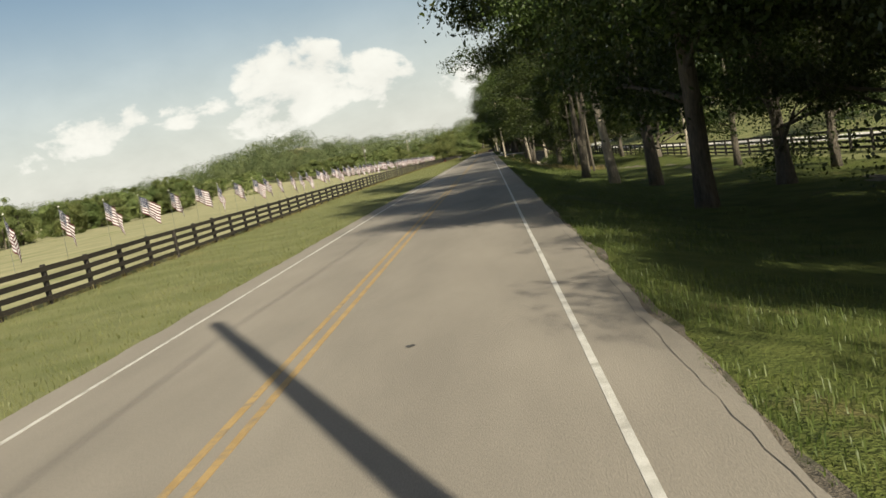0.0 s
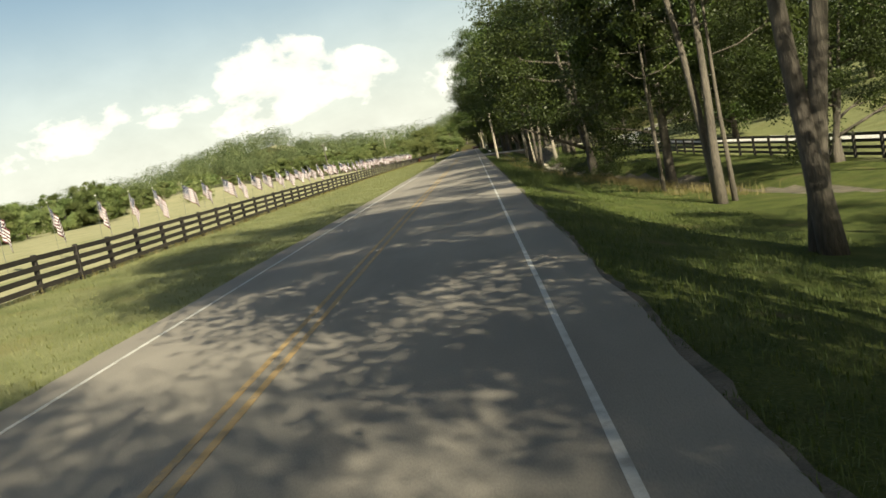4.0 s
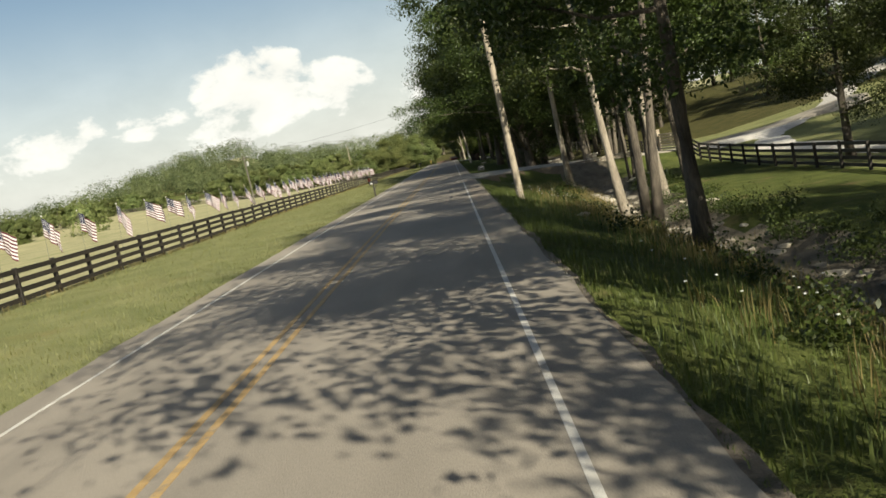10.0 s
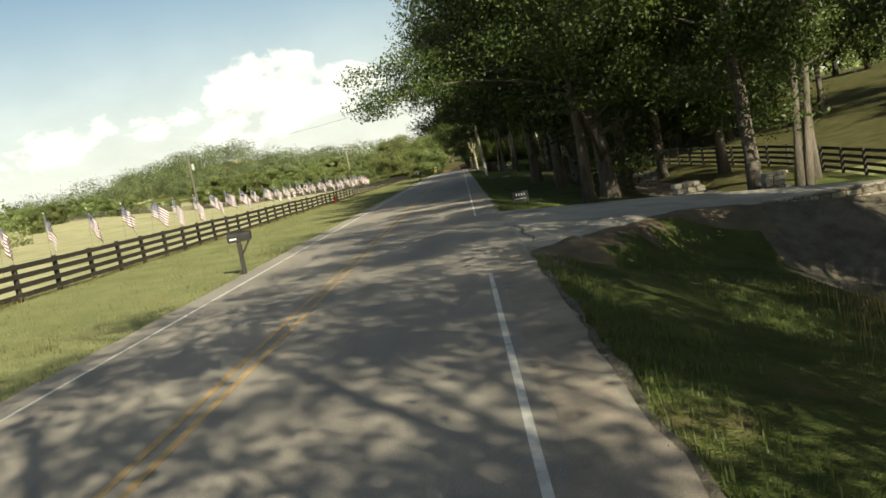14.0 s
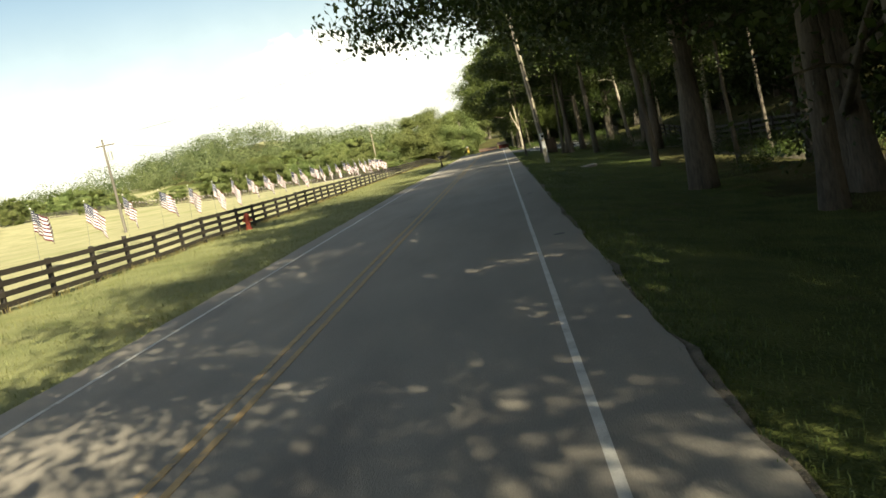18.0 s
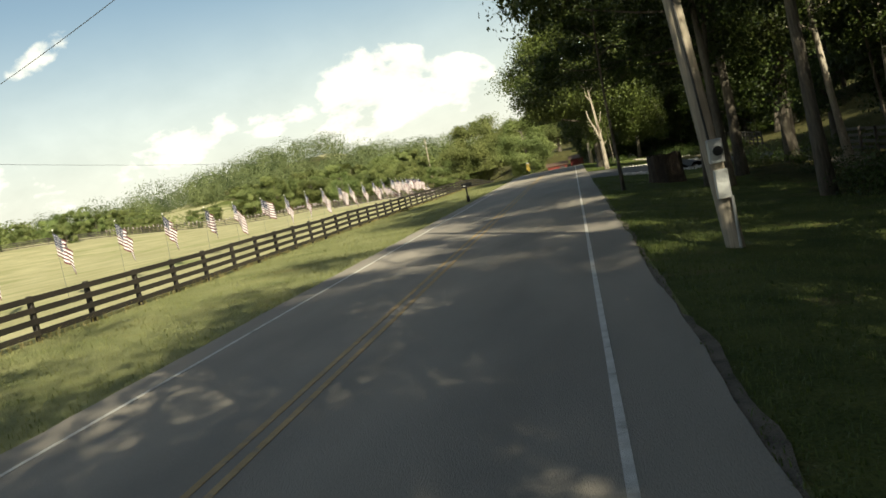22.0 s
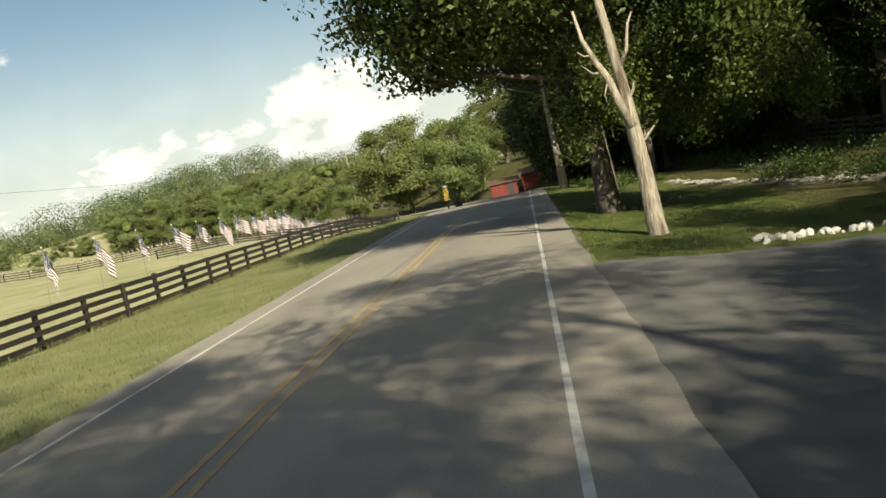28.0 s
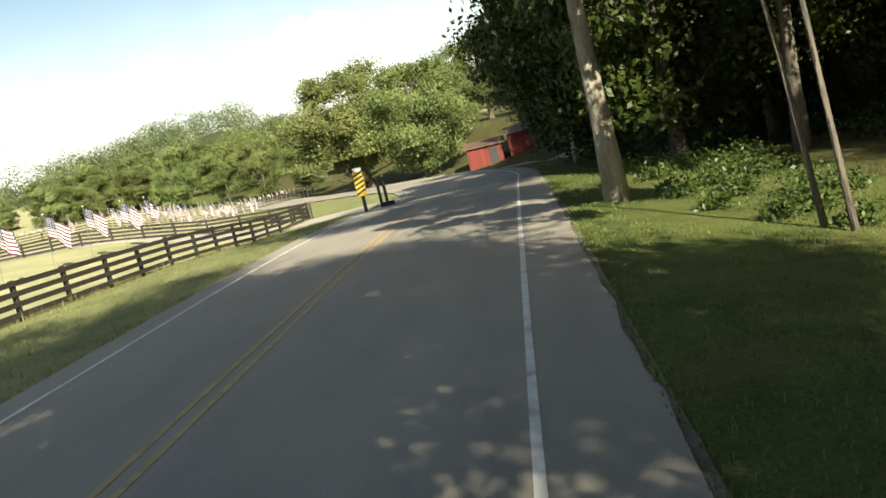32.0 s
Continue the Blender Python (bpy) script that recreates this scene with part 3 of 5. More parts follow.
# ---------------------------------------------------------------- trees
def leaf_mesh(name, centres, sizes, rng, material, droop=0.0, facing=None, stray=0.8):
    """Kite-shaped leaves, two triangles each, at the given places."""
    n = len(centres)
    nrm = rng.normal(size=(n, 3)) * stray + (np.array((0, 0, 0.7)) if facing is None else facing)
    nrm /= np.linalg.norm(nrm, axis=1, keepdims=True)
    ref = rng.normal(size=(n, 3)) - (0, 0, droop)
    tan = np.cross(nrm, ref)
    tan /= np.linalg.norm(tan, axis=1, keepdims=True) + 1e-9
    bit = np.cross(nrm, tan)
    s = sizes[:, None]
    fold = nrm * s * 0.12
    verts = np.stack([centres - bit * s, centres + tan * s * 0.55 + fold, centres + bit * s, centres - tan * s * 0.55 + fold], axis=1).reshape(-1, 3)
    me = bpy.data.meshes.new(name)
    me.vertices.add(4 * n)
    me.vertices.foreach_set("co", verts.astype(np.float32).ravel())
    me.loops.add(4 * n)
    me.loops.foreach_set("vertex_index", np.arange(4 * n, dtype=np.int32))
    me.polygons.add(n)
    me.polygons.foreach_set("loop_start", np.arange(0, 4 * n, 4, dtype=np.int32))
    me.materials.append(material)
    me.update(calc_edges=True)
    return me


def grow_tree(seed, height, radius, crown_from, trunk_r, leaves, leaf_size, lean=(0.0, 0.0), bark=None, leaf=None, clumps=70, forks=1, flat=0.8, droop=0.2, hang=0.0, shift=(0.0, 0.0), over=0, clear=3.9, clear_from=3.6, over_reach=1.1, clear_right=None, drape=0):
    """Meshes of a tree: a bent, tapered trunk with limbs, and a crown of leaf clumps at the limbs' ends."""
    rng = random.Random(seed)
    nrng = np.random.default_rng(seed)
    bm = bmesh.new()
    ends = []
    top = height * 0.82
    for f in range(forks):
        off = Vector((rng.uniform(-0.25, 0.25), rng.uniform(-0.25, 0.25), 0)) * (forks - 1)
        ln = Vector(lean) + (Vector((rng.uniform(-0.16, 0.16), rng.uniform(-0.16, 0.16))) * (forks - 1))
        spine, rad = [], []
        for i in range(9):
            h = top * (i / 8) ** (1.5 if trunk_r > 0.3 else 1.0)
            bendx = 0.18 * math.sin(h * 0.7 + seed) * h / height
            spine.append(off + Vector((ln.x * h + bendx, ln.y * h + 0.15 * math.cos(h * 0.6 + seed) * h / height, h - (0.4 if i == 0 else 0))))
            flare = 1.35 if i == 0 else 1.0
            rad.append(max(trunk_r * flare * (1 - 0.85 * i / 8) * (0.75 if forks > 1 else 1.0), 0.03))
        tube(bm, spine, rad, 18 if trunk_r > 0.24 else 10, 0.05, rng)
        if trunk_r > 0.3:
            # buttress roots and burls
            for v in bm.verts:
                a = math.atan2(v.co.y, v.co.x)
                near = math.exp(-max(v.co.z, 0) * 1.1)
                swell = 1 + 0.30 * near * max(0, math.sin(3 * a + seed)) + 0.16 * noise.noise((v.co.x * 3, v.co.y * 3, v.co.z * 1.1))
                v.co.x *= swell
                v.co.y *= swell
        limbs = 9 if forks == 1 else 5
        for k in range(limbs):
            h = crown_from + (top - crown_from) * (k + rng.random()) / limbs
            i = min(int(h / top * 8), 7)
            base = spine[i].lerp(spine[i + 1], h / top * 8 - i)
            a = 2.4 * k + rng.random() * 1.2 + seed
            reach = radius * rng.uniform(0.55, 0.95) * (1 - 0.35 * (h - crown_from) / max(top - crown_from, 0.1))
            rise = rng.uniform(0.15, 0.55)
            pts = [base]
            for s in (0.35, 0.7, 1.0):
                pts.append(base + Vector((math.cos(a) * reach * s, math.sin(a) * reach * s, reach * rise * s ** 1.3 + rng.uniform(-0.2, 0.2))))
            r0 = max(trunk_r * 0.42 * (1 - 0.5 * h / top), 0.03)
            tube(bm, pts, [r0, r0 * 0.7, r0 * 0.45, r0 * 0.15], 6)
            ends.append((pts[2], pts[3]))
            for q in range(2):
                t0 = pts[1].lerp(pts[2], rng.random())
                b = a + rng.uniform(-1.1, 1.1)
                t1 = t0 + Vector((math.cos(b), math.sin(b), rng.uniform(0.0, 0.5))) * reach * 0.45
                tube(bm, [t0, t0.lerp(t1, 0.5) + Vector((0, 0, 0.1)), t1], [r0 * 0.4, r0 * 0.25, r0 * 0.08], 5)
                ends.append((t0.lerp(t1, 0.5), t1))
    boughs = []
    for k in range(over):
        h = crown_from + 0.6 + 0.55 * k
        a = math.pi + rng.uniform(-0.5, 0.5)
        reach = radius * over_reach * rng.uniform(0.9, 1.1)
        base = Vector((lean[0] * h, lean[1] * h, h))
        pts = [base] + [base + Vector((math.cos(a) * reach * s, math.sin(a) * reach * s, reach * (0.30 * s - 0.22 * s * s) + rng.uniform(-0.15, 0.15))) for s in (0.25, 0.5, 0.75, 1.0)]
        tube(bm, pts, [trunk_r * q for q in (0.28, 0.2, 0.14, 0.08, 0.03)], 7)
        for s in (0.55, 0.65, 0.75, 0.85, 0.95, 1.0):
            i = min(int(s * 4), 3)
            boughs.append(pts[i].lerp(pts[i + 1], s * 4 - i) + Vector((rng.uniform(-0.7, 0.7), rng.uniform(-0.9, 0.9), rng.uniform(-0.5, 0.3))))
    for k in range(drape):
        # hanging sprays on the side away from the road
        a = rng.uniform(-1.75, 0.9)
        r = radius * rng.uniform(0.32, 0.85)
        head = Vector((math.cos(a) * r, math.sin(a) * r, crown_from - rng.uniform(0.1, 1.3)))
        tail = head + Vector((math.cos(a) * 0.35, math.sin(a) * 0.35, -rng.uniform(1.1, 2.1)))
        tube(bm, [head, head.lerp(tail, 0.4) + Vector((math.cos(a) * 0.25, math.sin(a) * 0.25, 0)), tail], [0.02, 0.012, 0.004], 4)
        for q in range(9):
            boughs.append(head.lerp(tail, q / 8) + Vector((rng.uniform(-0.12, 0.12), rng.uniform(-0.12, 0.12), 0)))
    wood = bpy.data.meshes.new("trunk")
    bm.to_mesh(wood)
    bm.free()
    wood.materials.append(bark or BARK)
    wood.polygons.foreach_set("use_smooth", [True] * len(wood.polygons))
    centre = Vector((lean[0] * height * 0.6 + shift[0], lean[1] * height * 0.6 + shift[1], (crown_from + height) / 2))
    half = (height - crown_from) / 2
    spots, weights = [], []
    for a, b in ends:
        spots.append(b)
        weights.append(1.0)
    while len(spots) < clumps:
        d = Vector((rng.gauss(0, 1), rng.gauss(0, 1), rng.gauss(0, 1))).normalized()
        r = rng.uniform(0.45, 1.0) ** 0.6
        spots.append(centre + Vector((d.x * radius * r, d.y * radius * r, d.z * half * flat * r - hang * r * rng.random())))
        weights.append(rng.uniform(0.5, 1.2))
    for p in boughs:
        spots.append(p)
        weights.append(0.16 if drape else 0.75)
    spots = np.array([tuple(p) for p in spots])
    weights = np.array(weights)
    pick = nrng.choice(len(spots), size=leaves, p=weights / weights.sum())
    spread_r = radius * np.concatenate([nrng.uniform(0.075, 0.16, size=len(spots) - len(boughs)), np.full(len(boughs), 0.04 if drape else 0.075)])[pick][:, None]
    puff = nrng.normal(size=(leaves, 3))
    puff *= np.minimum(1.0, 2.2 / np.linalg.norm(puff, axis=1, keepdims=True))
    pts = spots[pick] + puff * spread_r * (1, 1, 0.6)
    sizes = leaf_size * nrng.uniform(0.6, 1.25, size=leaves)
    inner = leaves // 5
    sprays = np.concatenate([pick >= len(spots) - len(boughs), np.zeros(inner, bool)]) & (drape > 0)
    pick = nrng.choice(len(spots) - len(boughs), size=inner)
    pts = np.concatenate([pts, spots[pick] + nrng.normal(size=(inner, 3)) * radius * 0.06])
    sizes = np.concatenate([sizes, leaf_size * nrng.uniform(1.0, 1.7, size=inner)])
    sizes[sprays] *= 0.74
    wide = np.hypot(pts[:, 0] - lean[0] * 3, pts[:, 1] - lean[1] * 3)
    floor_z = np.where(pts[:, 0] > 0.9, clear if clear_right is None else clear_right, clear)
    keep = (wide < clear_from) | (pts[:, 2] > floor_z) | sprays
    pts, sizes = pts[keep], sizes[keep]
    away = (pts - np.array(tuple(centre))) / (radius, radius, half)
    far = leaf_size > 0.15
    crown = leaf_mesh("crown", pts, sizes, nrng, leaf or LEAF, droop, away * (1.2 if far else 0.8) + (0, 0, 0.35), 0.42 if far else 0.8)
    return wood, crown


TREES = {
    "broad": grow_tree(1, 16.0, 5.8, 2.2, 0.27, 48000, 0.072, clumps=84, hang=0.8, flat=0.98),
    "tall": grow_tree(2, 17.5, 5.0, 2.8, 0.22, 42000, 0.072, lean=(-0.03, 0.02), clumps=80, hang=0.5, flat=0.98),
    "spread": grow_tree(3, 15.0, 6.2, 2.4, 0.32, 50000, 0.072, forks=2, hang=2.0, clumps=92, flat=0.98, clear=3.2),
    "lean": grow_tree(4, 14.0, 4.4, 4.5, 0.15, 11000, 0.072, lean=(-0.02, -0.03), bark=BARK_PALE),
    "thin": grow_tree(5, 12.0, 2.6, 4.0, 0.075, 15000, 0.07, lean=(-0.05, 0.03), clumps=40, hang=1.0),
    "sapling": grow_tree(25, 11.0, 2.6, 3.2, 0.038, 12000, 0.08, lean=(-0.06, 0.02), clumps=46, hang=2.2, bark=BARK, clear=2.2),
    "bough": grow_tree(26, 16.0, 5.6, 3.9, 0.25, 50000, 0.068, over=3, clumps=86, hang=0.6, flat=0.95, clear=4.4, over_reach=1.42),
    "fine": grow_tree(31, 15.0, 4.8, 3.2, 0.19, 52000, 0.065, clumps=110, hang=0.6, flat=0.95, clear=4.6, clear_from=2.2),
    "bare": grow_tree(15, 16.5, 4.2, 6.5, 0.21, 6500, 0.07, lean=(-0.03, 0.0), clumps=44, forks=2),
    "slim": grow_tree(33, 17.5, 5.0, 4.6, 0.135, 42000, 0.072, lean=(-0.01, 0.0), clumps=74, flat=0.96, hang=0.5),
    "open": grow_tree(17, 15.0, 5.0, 6.0, 0.22, 17000, 0.07, lean=(-0.02, 0.0), clumps=46, forks=2, over=2, clear=5.6, over_reach=0.95),
    "pale": grow_tree(6, 16.5, 5.0, 4.8, 0.20, 46000, 0.072, lean=(0.02, 0.04), bark=BARK_PALE, clumps=110, flat=0.95),
    "low": grow_tree(7, 14.0, 6.5, 4.6, 0.33, 140000, 0.086, lean=(0.0, 0.0), hang=2.6, leaf=LEAF_BRIGHT, shift=(0.5, -1.8), clumps=190, flat=1.0, clear=4.3, clear_from=1.3, clear_right=1.4, drape=56),
    "over": grow_tree(12, 16.0, 6.0, 2.8, 0.26, 56000, 0.068, shift=(-0.3, 0), over=0, clumps=86, hang=0.6, flat=0.95),
    "dense": grow_tree(8, 13.0, 5.2, 0.8, 0.24, 36000, 0.12, clumps=120, flat=0.98),
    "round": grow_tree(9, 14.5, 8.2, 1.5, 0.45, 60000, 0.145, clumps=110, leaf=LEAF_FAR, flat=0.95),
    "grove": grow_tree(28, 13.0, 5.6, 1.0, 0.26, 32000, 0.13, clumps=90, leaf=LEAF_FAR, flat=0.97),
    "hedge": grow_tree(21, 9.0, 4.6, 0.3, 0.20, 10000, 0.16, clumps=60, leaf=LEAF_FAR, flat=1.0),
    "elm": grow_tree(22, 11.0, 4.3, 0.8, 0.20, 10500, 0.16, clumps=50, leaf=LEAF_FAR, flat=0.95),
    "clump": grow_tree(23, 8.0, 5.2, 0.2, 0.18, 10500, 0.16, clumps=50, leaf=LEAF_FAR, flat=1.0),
}
TREE_WORDS = {
    "broad": "broad dark-green shade tree with rough brown bark", "tall": "tall dark-green roadside tree with a slender trunk",
    "spread": "old forked tree with hanging dark-green boughs", "lean": "leaning pale-barked tree on the creek bank",
    "thin": "young thin-stemmed tree with sparse leaves", "pale": "tall pale-barked tree with dark-green crown",
    "sapling": "slender sapling with speckled pale bark", "bough": "shade tree with a leafy bough reaching over the road",
    "fine": "small-leaved dark tree on the creek bank",
    "bare": "tall forked tree with bare lower trunk", "slim": "tall slender-trunked tree with a leafy dark crown", "open": "forked roadside tree with a thin open crown",
    "hedge": "rounded green hedgerow tree beyond the pasture", "elm": "taller green tree in the far tree line", "clump": "low spreading tree in the far tree line",
    "over": "shade tree with long leafy boughs over the road",
    "low": "low-branched leafy tree with bright green crown", "dense": "dense woodland tree with low dark foliage", "round": "large rounded green tree beside the pasture", "grove": "full light-green tree at the end of the pasture",
}


def plant(kind, x, y, size=1.0, turn=0.0, z=None, label="", group="roadside trees", tilt=(0.0, 0.0)):
    """tilt: how far the tree leans to x and y for each metre of height."""
    sheer = Matrix(((1, 0, tilt[0], 0), (0, 1, tilt[1], 0), (0, 0, 1, 0), (0, 0, 0, 1)))
    m = Matrix.Translation((x, y, ground(x, y) if z is None else z)) @ sheer @ Matrix.Rotation(turn, 4, "Z") @ Matrix.Diagonal((size, size, size, 1))
    tree = thing("tree", label or TREE_WORDS[kind], "tree", group, m=m)
    wood, crown = TREES[kind]
    piece("trunk", wood, tree)
    piece("crown", crown, tree)
    return tree


# kind, x, y, size, turn, lean to x
near_trees = [
    # behind and beside the start: unseen trees, added to shade road and verge
    ("broad", 15.5, -18.0, 0.9, 0.4, 0), ("tall", 14.2, -3.5, 0.85, 1.0, 0), ("broad", 14.4, 1.5, 0.9, 2.0, 0), ("tall", 12.6, 4.5, 0.85, 4.0, 0), ("spread", 15.5, 8.5, 0.9, 0.3, 0), ("broad", 11.6, 13.0, 1.15, 2.2, 0), ("over", 11.2, 19.5, 1.2, 0.0, 0), ("broad", 16.0, 14.0, 0.9, 3.2, 0),
    # the first shade trees and the row along the creek
    ("broad", 8.1, 26.1, 1.16, 0.3, 0.02), ("spread", 12.5, 20.0, 1.0, 4.0, 0), ("spread", 14.5, 24.0, 0.95, 5.2, 0), ("spread", 12.2, 31.5, 0.82, 1.3, 0), ("broad", 15.5, 36.0, 0.75, 5.0, 0),
    ("tall", 9.5, 41.2, 1.25, 0.0, -0.02), ("pale", 8.3, 45.9, 1.2, 1.0, -0.12), ("broad", 15.0, 48.0, 0.75, 2.2, 0), ("open", 7.9, 56.6, 1.18, 0.0, -0.03), ("bare", 9.6, 68.3, 0.95, 3.0, -0.07), ("thin", 9.9, 68.6, 1.1, 1.0, 0.06),
    ("lean", 17.0, 68.4, 0.9, 2.0, -0.07), ("spread", 16.3, 76.9, 0.7, 3.0, 0), ("thin", 9.3, 76.0, 1.1, 1.4, 0.05), ("sapling", 9.6, 77.6, 1.1, 1.4, 0.08),
    # the broad tree at y 83.5 stays unseen, added to shade the road
    ("spread", 10.05, 101.1, 1.2, 0.5, 0.0), ("broad", 15.5, 92.0, 0.75, 0.4, 0), ("broad", 11.2, 83.5, 0.95, 1.0, 0), ("fine", 6.95, 116.7, 0.95, 1.0, -0.04), ("broad", 11.8, 106.8, 1.05, 1.2, 0),
    ("bare", 8.06, 127.6, 1.05, 0.8, -0.03), ("lean", 8.2, 131.4, 1.15, 0.0, -0.15), ("pale", 10.75, 136.2, 0.98, 0.3, -0.14), ("bare", 13.4, 141.0, 1.1, 3.4, 0.0),
    ("lean", 8.47, 147.6, 1.2, 0.1, -0.04), ("thin", 12.0, 149.4, 1.1, 1.0, 0.03), ("thin", 12.3, 149.8, 1.0, 3.0, 0.0), ("tall", 12.6, 145.5, 1.1, 3.1, 0), ("tall", 13.8, 151.7, 1.1, 5.0, 0),
    # past the drive
    ("tall", 12.4, 166.8, 1.1, 0.9, 0), ("thin", 12.9, 167.4, 1.1, 0.4, 0), ("bare", 14.6, 168.5, 1.0, 1.4, 0), ("tall", 16.0, 171.0, 1.1, 4.4, 0), ("spread", 9.2, 176.5, 1.25, 1.2, -0.03), ("bough", 7.6, 173.0, 1.08, 0.1, 0), ("tall", 8.0, 186.0, 1.36, 0.4, 0), ("broad", 10.8, 182.0, 1.35, 0.8, 0),
    ("spread", 10.0, 193.2, 1.2, 1.2, -0.13), ("bough", 8.4, 191.0, 1.0, 0.0, 0), ("over", 7.6, 198.0, 1.3, 0.0, 0), ("broad", 14.0, 188.0, 1.1, 1.0, 0), ("broad", 15.5, 181.0, 1.05, 3.0, 0), ("tall", 11.6, 201.0, 1.1, 0.0, 0),
    ("slim", 8.4, 209.6, 1.05, 5.1, -0.09), ("thin", 10.4, 205.0, 1.1, 1.0, 0), ("tall", 10.8, 215.0, 0.9, 2.6, 0), ("pale", 13.4, 221.2, 0.85, 3.5, 0), ("thin", 13.0, 210.0, 1.1, 0.3, 0),
    ("tall", 11.2, 225.0, 1.15, 1.7, 0), ("lean", 14.0, 228.7, 1.1, 1.0, 0.0), ("slim", 8.6, 232.8, 1.25, 4.2, -0.08), ("slim", 7.6, 240.4, 1.2, 0.6, -0.05), ("bare", 7.05, 241.4, 0.8, 1.1, -0.04), ("bough", 8.9, 245.5, 0.93, 0.1, -0.02),
    ("lean", 12.6, 244.7, 1.05, 0.0, -0.2), ("thin", 15.6, 249.2, 1.1, 0.0, -0.1), ("lean", 15.9, 249.5, 0.9, 1.0, -0.05), ("broad", 11.6, 249.0, 1.15, 2.4, 0), ("tall", 12.4, 236.5, 1.1, 2.4, 0), ("thin", 4.35, 243.0, 0.9, 1.9, 0.0),
    # past the side road
    ("low", 4.8, 282.4, 1.0, 0.0, -0.02), ("pale", 4.5, 302.0, 0.95, 3.9, -0.04), ("sapling", 6.5, 296.6, 1.05, 0.0, -0.02), ("sapling", 6.3, 297.0, 1.0, 5.8, -0.09), ("spread", 20.0, 289.0, 0.8, 2.0, 0),
    ("dense", 7.4, 312.0, 0.95, 0.3, 0), ("dense", 6.6, 322.0, 0.95, 1.5, 0), ("tall", 9.8, 309.0, 0.9, 2.5, 0), ("dense", 6.5, 334.0, 0.9, 2.7, 0),
]
for kind, x, y, size, turn, lean_x in near_trees:
    plant(kind, x, y, size, turn, tilt=(lean_x, 0.0))

rng = random.Random(11)
for i in range(46):
    y = 196 + 3.6 * i + rng.uniform(-1.5, 1.5)
    x = rng.uniform(19, 30) if y < 258 else rng.uniform(17.5, 27)
    kind, size, turn = rng.choice(("dense", "dense", "broad", "tall")), rng.uniform(0.85, 1.15), rng.uniform(0, 6.28)
    if not 266 < y < 291:
        plant(kind, x, y, size, turn, group="woodland trees")
for i in range(16):
    y = 314 + 3.6 * i + rng.uniform(-1.5, 1.5)
    plant(rng.choice(("dense", "dense", "tall")), rng.uniform(11.5, 15), y, rng.uniform(0.8, 1.05), rng.uniform(0, 6.28), group="woodland trees")
for i in range(30):
    y = 222 + 4.2 * i + rng.uniform(-1.5, 1.5)
    plant(rng.choice(("dense", "dense", "broad")), rng.uniform(31, 42), y, rng.uniform(0.9, 1.2), rng.uniform(0, 6.28), group="woodland trees")
for x, y, s in ((21.5, 108, 0.95), (27, 124, 1.1), (33, 138, 1.1), (38, 122, 1.2), (18.2, 135.5, 0.7), (44, 60, 1.0), (52, 80, 1.1), (38, 104, 0.9), (60, 110, 1.2), (47, 128, 0.8), (70, 90, 1.2), (66, 140, 1.0), (58, 160, 1.1), (40, 175, 1.0), (48, 186, 1.1), (35, 190, 1.0), (80, 70, 1.2), (90, 120, 1.2), (85, 160, 1.2), (30, 60, 0.7)):
    plant(rng.choice(("broad", "dense")), x, y, s, rng.uniform(0, 6.28), group="pasture trees")

# big trees past the end of the flag field, round the bend
for kind, x, y, s in (("round", -14.5, 388, 1.0), ("grove", -27, 412, 0.7), ("grove", -36, 420, 0.75), ("grove", -4.5, 400, 0.8), ("grove", -6, 384, 1.0), ("grove", -5, 362, 0.8), ("broad", 6.8, 351, 0.9), ("grove", -46, 432, 0.8), ("grove", -58, 440, 0.75), ("grove", -70, 452, 0.8),
                      ("grove", -84, 462, 0.8), ("round", 0, 420, 0.9), ("dense", 9, 350, 1.0), ("dense", 10, 365, 1.0), ("dense", 16, 375, 1.1), ("round", 12, 410, 0.9), ("grove", -50, 462, 0.9), ("grove", -30, 455, 0.9)):
    plant(kind, x, y, s, rng.uniform(0, 6.28), group="trees at the bend")


def canopy(name, label, count, place, seed, size=(5, 9), leaves=150, leaf=0.75, material=None):
    """Far woods: many small crowns of coarse leaves, in one mesh."""
    r = np.random.default_rng(seed)
    chunks, sizes, facing = [], [], []
    for i in range(count):
        x, y, z = place(r)
        h = r.uniform(*size)
        w = h * r.uniform(0.42, 0.68)
        d = r.normal(size=(leaves, 3))
        d /= np.linalg.norm(d, axis=1, keepdims=True)
        lump = 1 + 0.16 * np.sin(d[:, :1] * 6 + i) * np.cos(d[:, 1:2] * 5 + d[:, 2:] * 4) + 0.10 * np.sin(d[:, 1:2] * 13 + d[:, 2:] * 11 + i)
        facing.append(d)
        d = d * r.uniform(0.6, 1.0, size=(leaves, 1)) ** 0.35
        chunks.append(d * lump * (w, w, h * 0.52) + (x, y, z + h * 0.5))
        sizes.append(np.full(leaves, leaf) * r.uniform(0.6, 1.2, size=leaves))
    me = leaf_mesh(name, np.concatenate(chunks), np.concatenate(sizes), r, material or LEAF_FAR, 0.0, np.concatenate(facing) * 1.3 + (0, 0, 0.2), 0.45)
    return tagged(new(name, me), label, "woods", kind="stuff")


def tree_line(r):
    y = r.uniform(60, 470)
    x = lerp_table(((60, -92), (200, -92), (300, -96), (400, -100), (470, -104)), y) + r.normal() * 7
    return x, y, ground(x, y) - 0.6


def tree_line_far(r):
    y = r.uniform(-40, 480)
    x = -118 + r.normal() * 14
    return x, y, ground(x, y) - 0.6 - 3.2 * smooth01((y - 225) / 110)


